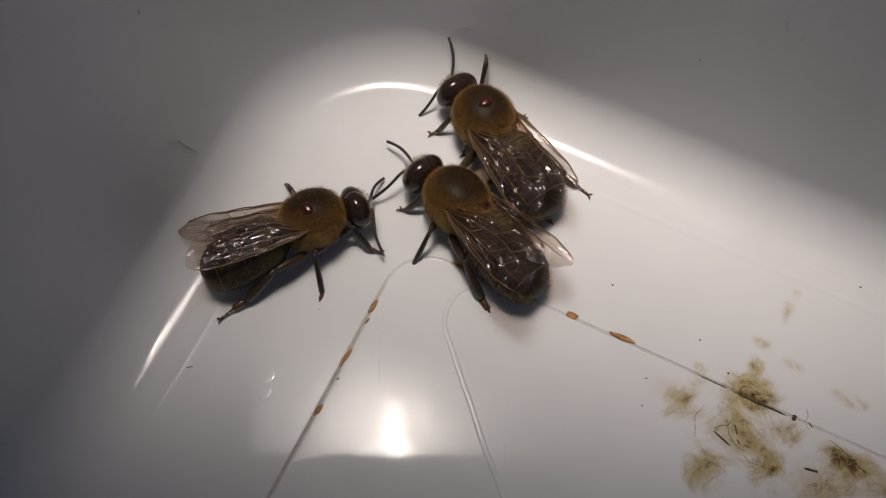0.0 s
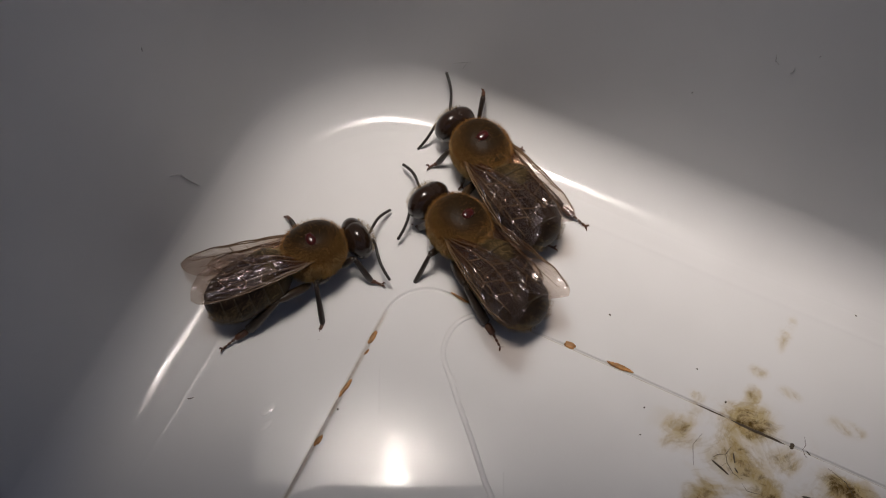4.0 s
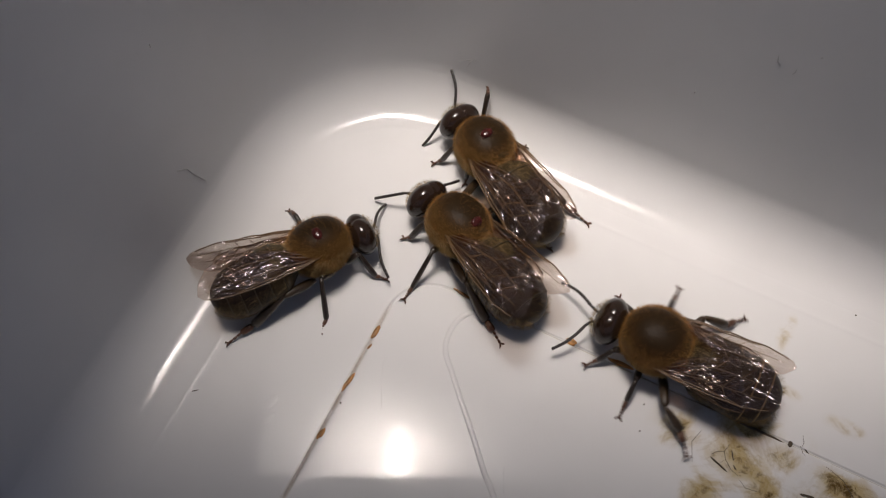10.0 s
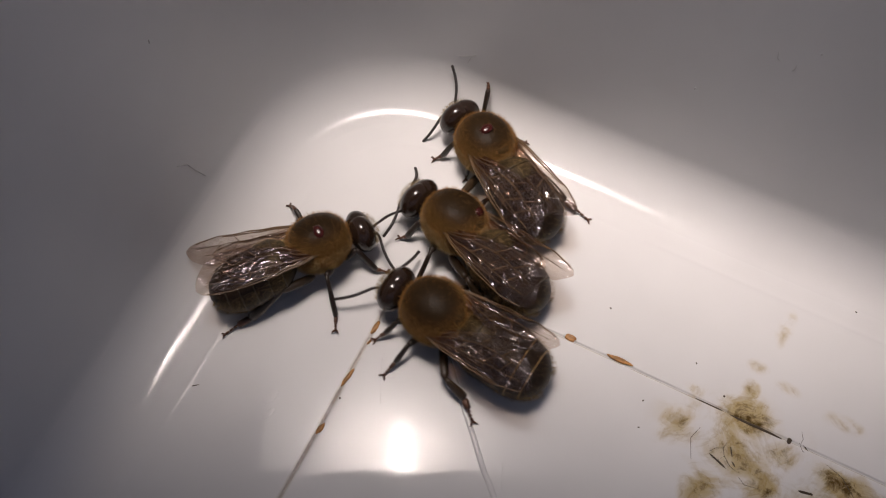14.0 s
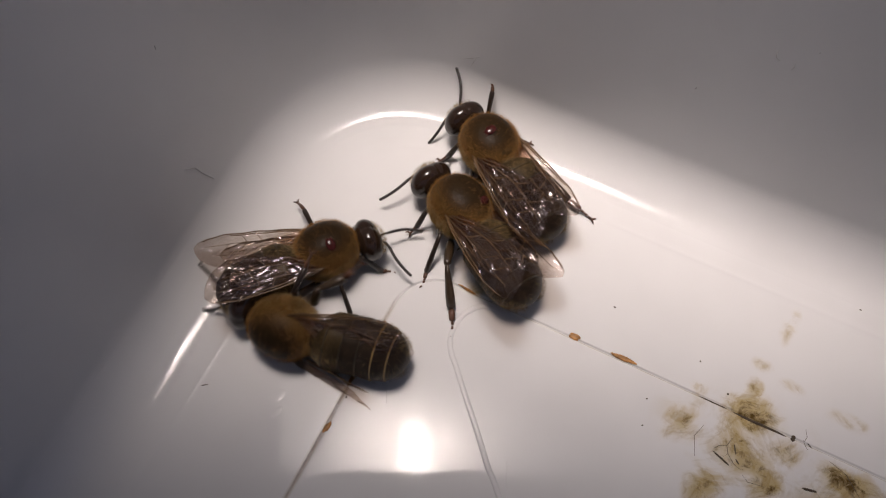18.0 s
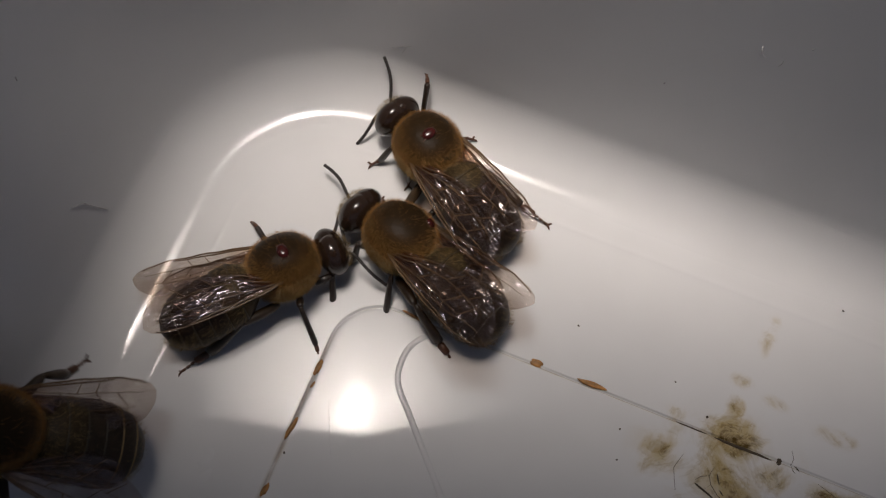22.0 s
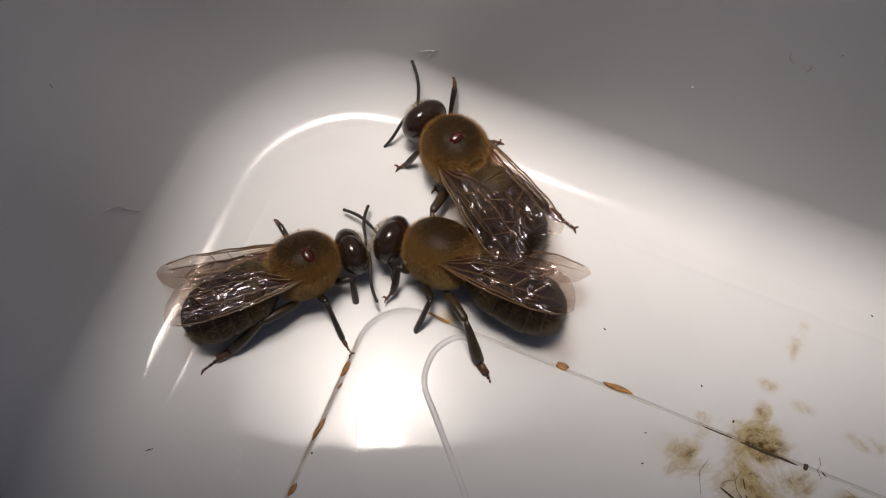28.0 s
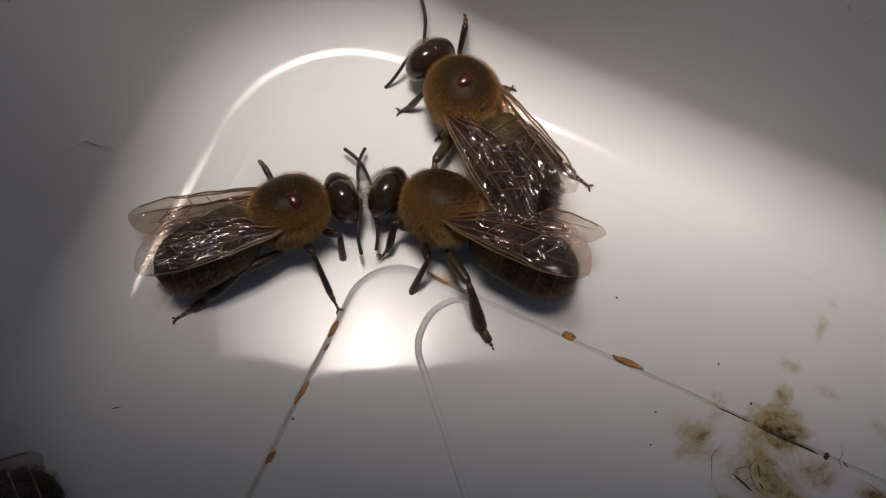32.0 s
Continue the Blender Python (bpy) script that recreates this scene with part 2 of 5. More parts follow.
def fur_material(name, color, spread=0.4, through_light=0.4):
    """Fine hair that lets some of the light through."""
    m, tree, bsdf = material(name)
    vec = coords(tree)
    lo, hi = tuple(c * (1 - spread) for c in color), tuple(min(1, c * (1 + spread)) for c in color)
    tone = ramp(tree, noise_of(tree, vec, 0.7, 3), [(0.3, lo), (0.7, hi)])
    tree.links.new(tone, bsdf.inputs["Base Color"])
    bsdf.inputs["Roughness"].default_value = 0.55
    thin = tree.nodes.new("ShaderNodeBsdfTranslucent")
    tree.links.new(tone, thin.inputs["Color"])
    mix = node(tree, "ShaderNodeMixShader", Fac=through_light)
    tree.links.new(bsdf.outputs[0], mix.inputs[1])
    tree.links.new(thin.outputs[0], mix.inputs[2])
    tree.links.new(mix.outputs[0], tree.nodes["Material Output"].inputs["Surface"])
    return m


STAIN_SPOTS = ((31.9, 0.2, 3.6, 2.2, 1.1), (27.0, -3.0, 2.2, 2.6, 0.75), (31.6, -3.2, 4.2, 3.4, 0.85), (40.2, -1.6, 3.6, 1.8, 1.2), (35.1, -1.4, 2.4, 2.0, 0.8), (35.2, -4.6, 3.8, 2.6, 0.8), (30.2, -6.6, 2.2, 3.2, 0.8), (39.4, -4.2, 4.5, 2.4, 0.75), (44.5, -2.6, 4.0, 2.2, 0.8), (31.0, 2.7, 1.1, 1.2, 0.75), (33.8, 4.1, 1.5, 0.8, 0.30), (39.0, 3.3, 2.2, 1.0, 0.36), (32.1, 9.3, 0.9, 2.2, 0.30), (31.0, 4.9, 1.2, 0.8, 0.28), (26.9, 0.5, 1.4, 0.9, 0.34), (5.4, 0.6, 2.2, 0.9, 0.36), (32.5, -2.5, 9.0, 6.0, 0.30), (39.0, -4.0, 8.0, 4.5, 0.30))
M_PLASTIC = plastic_material("white_plastic", True)
M_WALL = plastic_material("satin_white_plastic", False, (0.30, 0.42))
M_TABLE = plain("grey_table", (0.22, 0.21, 0.20), 0.6, grain=0.05)
M_THORAX = thorax_material()
M_FUR = fur_material("golden_brown_hair", (0.32, 0.166, 0.050))
M_PALE = fur_material("pale_hair", (0.50, 0.36, 0.17), 0.3)
M_DOWN = fur_material("olive_down", (0.24, 0.17, 0.075), 0.4)
M_DARK = plain("dark_shell", (0.020, 0.012, 0.006), 0.45, grain=1.4, spread=0.5, shine=0.25)
M_BELLY = plain("olive_shell", (0.036, 0.023, 0.009), 0.5, grain=0.8, spread=0.5, shine=0.2)
M_BAND = plain("golden_band", (0.22, 0.14, 0.05), 0.5, grain=1.6)
M_DULL = plain("olive_band", (0.035, 0.024, 0.010), 0.45, grain=1.6)
M_EYE = plain("compound_eye", (0.020, 0.011, 0.007), 0.17, grain=3.0, spread=0.15, relief=0.00001)
M_LEG = plain("leg_shell", (0.018, 0.011, 0.007), 0.32, grain=2.0)
M_TIBIA = plain("olive_leg_shell", (0.036, 0.022, 0.011), 0.35, grain=1.6)
M_TARSUS = plain("reddish_leg_shell", (0.075, 0.030, 0.014), 0.4, grain=2.0)
M_ANTENNA = plain("antenna_shell", (0.018, 0.013, 0.011), 0.45, grain=3.0)
M_VEIN = plain("wing_vein", (0.10, 0.055, 0.022), 0.4, grain=1.0)
M_MITE = plain("mite_shell", (0.040, 0.006, 0.005), 0.2, grain=1.0, spread=0.25)
M_CRUST = plain("dried_brown_crust", (0.33, 0.15, 0.032), 0.45, grain=1.6, spread=0.6)
M_SPECK = plain("dark_debris", (0.050, 0.032, 0.014), 0.6, grain=3.0)
M_FAINT = plain("pale_grey_fibre", (0.40, 0.39, 0.38), 0.7, grain=3.0)
M_PHONE = plain("phone_case", (0.03, 0.03, 0.033), 0.5, grain=0.3)
M_WING = wing_material()


# ---- mesh helpers (all lengths in millimetres) ----
def part(name, bm, mat, parent, label="", smooth=True):
    """Links a bmesh, or a mesh that is there already, as one mesh object under parent."""
    if isinstance(bm, bmesh.types.BMesh):
        me = bpy.data.meshes.new(name)
        bm.to_mesh(me)
        bm.free()
        me.materials.append(mat)
        if smooth:
            me.shade_smooth()
    else:
        me = bm
    ob = new(name, me)
    if parent:
        ob.parent = parent
    if label:
        tagged(ob, label)
    return ob


def ring_faces(bm, rings, closed=True, caps=True):
    n = len(rings[0])
    for a, b in zip(rings, rings[1:]):
        for k in range(n if closed else n - 1):
            j = (k + 1) % n
            bm.faces.new((a[k], a[j], b[j], b[k]))
    if caps and closed:
        bm.faces.new(rings[0][::-1])
        bm.faces.new(rings[-1])


def loft(rings, n=20, bm=None, square=2.0):
    """A body along x: rings of (x, y, z, half width, half height)."""
    bm = bm or bmesh.new()
    made = []
    for x, y, z, w, h in rings:
        row = []
        for k in range(n):
            a = 2 * math.pi * k / n
            c, s = math.cos(a), math.sin(a)
            e = 2 / square
            row.append(bm.verts.new(((x) * MM, (y + w * math.copysign(abs(c) ** e, c)) * MM, (z + h * math.copysign(abs(s) ** e, s)) * MM)))
        made.append(row)
    ring_faces(bm, made)
    return bm


def tube(points, radii, n=7, bm=None, flat=1.0):
    """A tapered tube through points; flat: its thickness across, as a share of its width."""
    bm = bm or bmesh.new()
    pts = [Vector(p) for p in points]
    rings = []
    for i, p in enumerate(pts):
        d = (pts[min(i + 1, len(pts) - 1)] - pts[max(i - 1, 0)]).normalized()
        side = d.cross(Vector((0, 0, 1)))
        side = side.normalized() if side.length > 1e-3 else Vector((0, 1, 0))
        up = side.cross(d)
        rings.append([bm.verts.new((p + (side * math.cos(a) * flat + up * math.sin(a)) * radii[i]) * MM)
                      for a in (2 * math.pi * k / n for k in range(n))])
    ring_faces(bm, rings)
    return bm


def ellipsoid(c, r, n=18, m=12, bm=None):
    bm = bm or bmesh.new()
    rows = []
    for i in range(1, m):
        a = math.pi * i / m
        rows.append([bm.verts.new(((c[0] + r[0] * math.cos(a)) * MM, (c[1] + r[1] * math.sin(a) * math.cos(2 * math.pi * k / n)) * MM,
                                   (c[2] + r[2] * math.sin(a) * math.sin(2 * math.pi * k / n)) * MM)) for k in range(n)])
    ring_faces(bm, rows, caps=False)
    for row, sgn in ((rows[0], 1), (rows[-1], -1)):
        tip = bm.verts.new(((c[0] + sgn * r[0]) * MM, c[1] * MM, c[2] * MM))
        for k in range(n):
            tri = (row[(k + 1) % n], row[k], tip) if sgn > 0 else (row[k], row[(k + 1) % n], tip)
            bm.faces.new(tri)
    return bm


def hairs(count, where, length, width, seed, lean=(-0.5, 0, 0)):
    """Many fine tapering hairs; where(rng) gives a place and a normal in millimetres."""
    rng = random.Random(seed)
    verts, faces = [], []
    for _ in range(count):
        p, nrm = where(rng)
        p, nrm = Vector(p), Vector(nrm).normalized()
        d = (nrm + Vector(lean) + Vector((rng.uniform(-1, 1), rng.uniform(-1, 1), rng.uniform(-1, 1))) * 0.45).normalized()
        side = d.cross(Vector((rng.uniform(-1, 1), rng.uniform(-1, 1), rng.uniform(-1, 1)))).normalized() * width / 2
        long = length * rng.uniform(0.6, 1.25)
        i = len(verts)
        verts += [(p - nrm * 0.05 - side) * MM, (p - nrm * 0.05 + side) * MM, (p + d * long * 0.6 + side * 0.7) * MM, (p + d * long) * MM, (p + d * long * 0.6 - side * 0.7) * MM]
        faces.append((i, i + 1, i + 2, i + 3, i + 4))
    me = bpy.data.meshes.new("hair")
    me.from_pydata(verts, [], faces)
    return me


def on_ellipsoid(c, r, keep):
    def where(rng):
        while True:
            v = Vector((rng.gauss(0, 1), rng.gauss(0, 1), rng.gauss(0, 1))).normalized()
            if keep(v, rng):
                return ((c[0] + r[0] * v.x, c[1] + r[1] * v.y, c[2] + r[2] * v.z), (v.x / r[0], v.y / r[1], v.z / r[2]))
    return where


# ---- the tub ----
TUB_AT, TUB_TURN = (-3.74, -0.88), -24.85
MARGIN, FILLET, CORNER, DRAFT = 13.7, 5.0, 10.0, radians(4)
TUB_LONG, TUB_WIDE, TUB_HIGH = 180.0, 140.0, 46.0


def outline(off, radius):
    """A rounded rectangle, off millimetres outside the flat floor's edge, as points with equal count for every off."""
    x0, x1, y0, y1 = -MARGIN - off, TUB_LONG - MARGIN + off, MARGIN - TUB_WIDE - off, MARGIN + off
    pts, ends = [], set()
    spans = (((x1, y1), 0), ((x0, y1), 90), ((x0, y0), 180), ((x1, y0), 270))
    for (cx, cy), start in spans:
        ox, oy = (cx - radius if cx == x1 else cx + radius), (cy - radius if cy == y1 else cy + radius)
        steps = 40 if start == 90 else 12
        for k in range(steps + 1):
            a = radians(start + 90 * k / steps)
            pts.append((ox + radius * math.cos(a), oy + radius * math.sin(a)))
        ends.add(len(pts) - 1)
    # straight sides: points between the corners
    out = []
    for i, p in enumerate(pts):
        q = pts[(i + 1) % len(pts)]
        out.append(p)
        if i in ends:
            out += [(p[0] + (q[0] - p[0]) * k / 24, p[1] + (q[1] - p[1]) * k / 24) for k in range(1, 24)]
    return out


def sweep(profile, bm=None, cap_last=False):
    """Rings of the outline: profile rows are (offset, corner radius, height)."""
    bm = bm or bmesh.new()
    rings = [[bm.verts.new((x * MM, y * MM, z * MM)) for x, y in outline(off, rad)] for off, rad, z in profile]
    ring_faces(bm, rings, caps=False)
    if cap_last:
        bm.faces.new(rings[-1])
    bmesh.ops.recalc_face_normals(bm, faces=bm.faces)
    return bm


SLOPE = radians(0.4)


def margin_height(d):
    """The margin of the floor rises a little towards the wall: d is the distance from its outer edge."""
    ridge = 0.028 * max(0.0, 1 - abs(d - 1.9) / 0.3)
    return (MARGIN - d) * math.tan(SLOPE) + ridge


def wall_profile():
    rows, top = [], math.pi / 2 - DRAFT
    for k in range(0, 17):
        a = SLOPE + (top - SLOPE) * k / 16
        o = FILLET * (math.sin(a) - math.sin(SLOPE))
        rows.append((o, CORNER + o, margin_height(0) + FILLET * (math.cos(SLOPE) - math.cos(a))))
    off, _, z = rows[-1]
    for k in range(1, 9):
        zz = z + (TUB_HIGH - z) * k / 8
        o = off + (zz - z) * math.tan(DRAFT)
        rows.append((o, CORNER + o, zz))
    return rows


def tub():
    base = tagged(new("plastic_tub"), "white glossy plastic tub with rounded corners and brown stains", "tub")
    base.matrix_world = pose(TUB_AT[0] * MM, TUB_AT[1] * MM, 0, 0, 0, TUB_TURN)
    rows = wall_profile()
    o, r, _ = rows[-1]
    lip = [(o + 1, r + 1, TUB_HIGH + 0.8), (o + 3, r + 3, TUB_HIGH + 1.0), (o + 7, r + 7, TUB_HIGH + 0.6), (o + 7.6, r + 7.6, TUB_HIGH - 0.6), (o + 7.4, r + 7.4, TUB_HIGH - 4), (o + 6.4, r + 6.4, TUB_HIGH - 4), (o + 6.0, r + 6.0, TUB_HIGH - 1), (o + 2.0, r + 2.0, TUB_HIGH - 1)]
    outer = [(a + 2.0, b + 2.0, max(c - 1.0, -2.0)) for a, b, c in rows[::-1]]
    part("cove", sweep(rows[:14]), M_PLASTIC, base, "rounded glossy foot of the tub wall")
    part("wall", sweep(rows[13:]), M_WALL, base)
    part("rim", sweep([rows[-1]] + lip), M_PLASTIC, base)
    part("outer_wall", sweep(outer + [(-6, 8, -2.0)], cap_last=True), M_PLASTIC, base)
    margin = [(-d, CORNER - d * 6 / MARGIN, margin_height(d)) for d in (0, 0.6, 1.2, 1.6, 1.75, 1.9, 2.05, 2.2, 2.6, 3, 4, 5, 6, 7, 8, 9, 10, 11, 12, 13, 13.4, 13.5, 13.52)]
    groove = [(-13.56, 4.14, -0.04), (-13.62, 4.08, -0.15), (-13.70, 4.0, -0.16)]
    part("floor", sweep(margin + groove), M_PLASTIC, base)
    bevel = [(-13.70, 4.0, -0.16), (-13.74, 3.96, -0.07), (-13.78, 3.92, -0.02), (-13.83, 3.88, 0.0), (-13.90, 3.85, 0.012), (-13.98, 3.82, 0.015), (-14.2, 3.78, 0.016), (-15.2, 3.6, 0.018), (-17.5, 3.4, 0.012), (-20, 3.2, 0.006), (-25, 2.8, 0.0), (-35, 2, 0.0), (-50, 2, 0.0), (-69, 0.5, 0.0)]
    part("floor_panel", sweep(bevel, cap_last=True), M_PLASTIC, base, "moulded panel of the tub floor inside a stained groove")
    # a moulded bead on the panel, from the groove round and away
    bead = [(9.1, -0.7), (7.3, -0.7), (6.0, -2.2), (5.8, -4.0), (6.3, -5.5), (7.7, -7.0), (9.2, -8.6), (11.6, -11.1), (13.8, -13.5), (15.2, -14.8), (22.0, -21.6), (30.0, -29.0)]
    line = []
    for i in range(len(bead) - 1):
        p0, p1, p2, p3 = (Vector(bead[min(max(i + k, 0), len(bead) - 1)]) for k in (-1, 0, 1, 2))
        for k in range(5):
            f = k / 5
            q = 0.5 * (2 * p1 + (p2 - p0) * f + (2 * p0 - 5 * p1 + 4 * p2 - p3) * f * f + (3 * p1 - p0 - 3 * p2 + p3) * f ** 3)
            line.append((q.x, q.y, -0.08))
    part("bead", tube(line, [0.19 * min(1, 0.3 + 0.2 * k) for k in range(len(line))], 10, flat=1.5), M_PLASTIC, base, "low moulded bead on the floor panel")
    for x, y, long, wide, turn in ((-5.0, -15.9, 0.8, 0.45, 70), (-4.4, -17.2, 0.7, 0.3, 72)):
        ob = part("mould_mark", ellipsoid((0, 0, 0), (long, wide, 0.026), 24, 14), M_PLASTIC, base, "low oval moulding mark in the floor")
        ob.matrix_local = pose(x * MM, y * MM, (margin_height(MARGIN + x) - 0.005) * MM, 0, 0, turn)
    return base


def table():
    bm = bmesh.new()
    bmesh.ops.create_cube(bm, size=1.0)
    bmesh.ops.scale(bm, vec=(0.9, 0.7, 0.03), verts=bm.verts)
    bmesh.ops.bevel(bm, geom=bm.edges[:], offset=0.003, segments=2, affect="EDGES")
    ob = part("table_top", bm, M_TABLE, None, smooth=False)
    ob.location = (0.06, -0.08, -0.015 - 0.0021)
    tagged(ob, "plain grey table top under the plastic tub", "table top", kind="structure")


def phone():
    """The filming phone: an unseen dark slab shading the floor, mirrored in its gloss."""
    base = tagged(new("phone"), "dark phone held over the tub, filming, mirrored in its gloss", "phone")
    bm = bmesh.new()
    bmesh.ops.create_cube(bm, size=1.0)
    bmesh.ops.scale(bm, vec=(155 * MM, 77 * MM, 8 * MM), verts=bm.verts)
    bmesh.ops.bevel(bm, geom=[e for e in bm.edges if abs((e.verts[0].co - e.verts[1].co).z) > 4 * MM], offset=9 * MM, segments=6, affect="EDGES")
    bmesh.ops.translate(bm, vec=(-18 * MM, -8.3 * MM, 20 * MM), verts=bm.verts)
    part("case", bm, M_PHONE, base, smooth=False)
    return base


# ---- bees ----
SHARED = {}


def shared(key, make, mat):
    """A mesh that alike parts have in common."""
    if key not in SHARED:
        made = make()
        if isinstance(made, bmesh.types.BMesh):
            me = bpy.data.meshes.new(key)
            made.to_mesh(me)
            made.free()
        else:
            me = made
        me.materials.append(mat)
        me.shade_smooth()
        SHARED[key] = me
    return SHARED[key]


def abdomen_half(x):
    """Half width and half height of the abdomen at x."""
    s = min(max((x + 8.3) / 7.9, 0.0), 1.0)
    tip = math.sqrt(max(0.0, 1 - (1 - min(1.0, s / 0.42)) ** 2.2))
    neck = 1 - 0.45 * max(0.0, (s - 0.78) / 0.22) ** 1.5
    w = 2.6 * max(0.06, tip) * neck
    return w, w * 0.80


def abdomen_z(x):
    return 2.95 - 0.075 * (-x) + 0.45 * max(0.0, 1 + x / 5) + 0.012 * (x + 4) ** 2 * (1 if x < -4 else 0)


TERGITES = [(-0.45, -1.85), (-1.65, -3.2), (-3.0, -4.55), (-4.35, -5.8), (-5.6, -6.95), (-6.75, -8.28)]


def tergite(i):
    x0, x1 = TERGITES[i]
    rings = []
    for k in range(7):
        x = x0 + (x1 - x0) * k / 6
        w, h = abdomen_half(x)
        flare = (0.02 + 0.10 * (k / 6)) if i < 5 else 0.02
        rings.append((x, 0, abdomen_z(x), w + flare, h + flare))
    return loft(rings, 28, square=2.15)


def tergite_band(i):
    x1 = TERGITES[i][1]
    rings = []
    for k in range(5):
        x = x1 + 0.10 - 0.12 * k / 4
        w, h = abdomen_half(x)
        f = 0.125 + (0.02 if 0 < k < 4 else -0.03)
        rings.append((x, 0, abdomen_z(x), w + f, h + f))
    return loft(rings, 28, square=2.15)


def thorax_shape():
    rings = []
    for k in range(15):
        a = math.pi * k / 14
        x = 2.25 + 2.78 * math.cos(a)
        s = max(0.12, math.sin(a) ** 0.75)
        rings.append((x, 0, 3.60 - 0.1 * (1 - s), 2.50 * s, 2.40 * s))
    return loft(rings[::-1], 26, square=2.15)


def thorax_hair():
    def keep(v, rng):
        disc = math.hypot(v.x * 1.05 - 0.1, v.y)
        return not (v.z > 0 and rng.random() < (0.95 if disc < 0.62 else 0.95 - 2.5 * (disc - 0.62) if disc < 0.92 else 0.2))
    return hairs(20000, on_ellipsoid((2.25, 0, 3.60), (2.78, 2.50, 2.40), keep), 0.42, 0.014, 11)


def flank_hair():
    return hairs(5200, on_ellipsoid((2.1, 0, 3.45), (2.84, 2.54, 2.40), lambda v, rng: v.z < 0.12 and abs(v.y) > 0.3), 0.42, 0.017, 14)


def abdomen_hair():
    def where(rng):
        x = rng.uniform(-8.15, -0.6)
        w, h = abdomen_half(x)
        a = rng.uniform(-0.35, math.pi + 0.35) + math.pi if rng.random() < 0.75 else rng.uniform(0, 2 * math.pi)
        return (x, w * math.cos(a), abdomen_z(x) + h * math.sin(a)), (-0.2, math.cos(a), math.sin(a))
    return hairs(7000, where, 0.46, 0.011, 12, (-1.2, 0, 0))


def waist_hair():
    def where(rng):
        x = rng.uniform(-1.5, 0.2) if rng.random() < 0.75 else rng.uniform(-3.0, 0.2)
        w, h = abdomen_half(min(x, -0.5))
        a = rng.uniform(0.1, math.pi - 0.1)
        return (x, w * math.cos(a), abdomen_z(x) + h * math.sin(a)), (-0.2, math.cos(a), math.sin(a))
    return hairs(2600, where, 0.44, 0.012, 15, (-1.0, 0, 0))


def head_hair():
    return hairs(1100, on_ellipsoid((6.3, 0, 2.7), (1.25, 1.7, 1.6), lambda v, rng: v.x > 0.35 or (v.x < -0.5 and v.z > 0.2)), 0.30, 0.014, 13, (0.3, 0, 0))


WING_LEAD = ((0, 0), (0.15, 0.022), (0.45, 0.03), (0.75, 0.012), (0.90, -0.018), (0.97, -0.055), (1.0, -0.10))
WING_TRAIL = ((0, -0.03), (0.08, -0.085), (0.22, -0.16), (0.42, -0.245), (0.60, -0.30), (0.74, -0.305), (0.86, -0.27), (0.94, -0.21), (0.98, -0.155), (1.0, -0.10))


def along(line, s):
    for (a, p), (b, q) in zip(line, line[1:]):
        if s <= b:
            return p + (q - p) * (s - a) / (b - a)
    return line[-1][1]


def wing_points(long, wide, steps=30):
    """For each step along the wing: the leading and the trailing edge."""
    rows = []
    for k in range(steps + 1):
        s = 1 - (1 - k / steps) ** 1.5
        rows.append((s * long, along(WING_LEAD, s) * wide / 0.31, along(WING_TRAIL, s) * wide / 0.31))
    return rows


def wing_lift(x, y, long):
    """The slight folds of the membrane."""
    return 0.16 * math.sin(3.1 * x / long * math.pi) * (0.4 - y / 4.0) * 0.35 + 0.045 * math.sin(2.6 * x + 3.2 * y) * min(1, x / 3)


def wing_mesh(long, wide, side):
    bm = bmesh.new()
    across = 9
    for up in (0.012, -0.012):
        grid = []
        for x, a, b in wing_points(long, wide):
            grid.append([bm.verts.new((-x * MM, -side * 0 + side * (a + (b - a) * k / across) * MM, (wing_lift(x, a + (b - a) * k / across, long) + up) * MM)) for k in range(across + 1)])
        for r, q in zip(grid, grid[1:]):
            for k in range(across):
                bm.faces.new((r[k], r[k + 1], q[k + 1], q[k]))
        if up > 0:
            top = grid
    rim_top = [r[0] for r in top] + top[-1][1:] + [r[-1] for r in top[-2::-1]]
    rim_low = [r[0] for r in grid] + grid[-1][1:] + [r[-1] for r in grid[-2::-1]]
    for k in range(len(rim_top) - 1):
        bm.faces.new((rim_top[k], rim_low[k], rim_low[k + 1], rim_top[k + 1]))
    bmesh.ops.recalc_face_normals(bm, faces=bm.faces)
    return bm


VEINS = [((0, 0), (0.25, 0.02), (0.5, 0.02), (0.75, 0.02), (0.93, 0.06)), ((0, 0.1), (0.25, 0.10), (0.5, 0.09), (0.7, 0.05)),
         ((0.02, 0.2), (0.2, 0.32), (0.42, 0.34), (0.55, 0.30), (0.78, 0.32), (0.90, 0.38)), ((0.42, 0.34), (0.47, 0.10)), ((0.55, 0.30), (0.60, 0.08)),
         ((0.02, 0.4), (0.22, 0.68), (0.45, 0.70), (0.66, 0.62), (0.82, 0.66)), ((0.30, 0.33), (0.36, 0.69)), ((0.55, 0.30), (0.62, 0.63)), ((0.70, 0.31), (0.76, 0.64)),
         ((0.45, 0.70), (0.52, 0.96)), ((0.66, 0.62), (0.74, 0.93)), ((0.02, 0.6), (0.24, 0.92), (0.36, 0.97))]


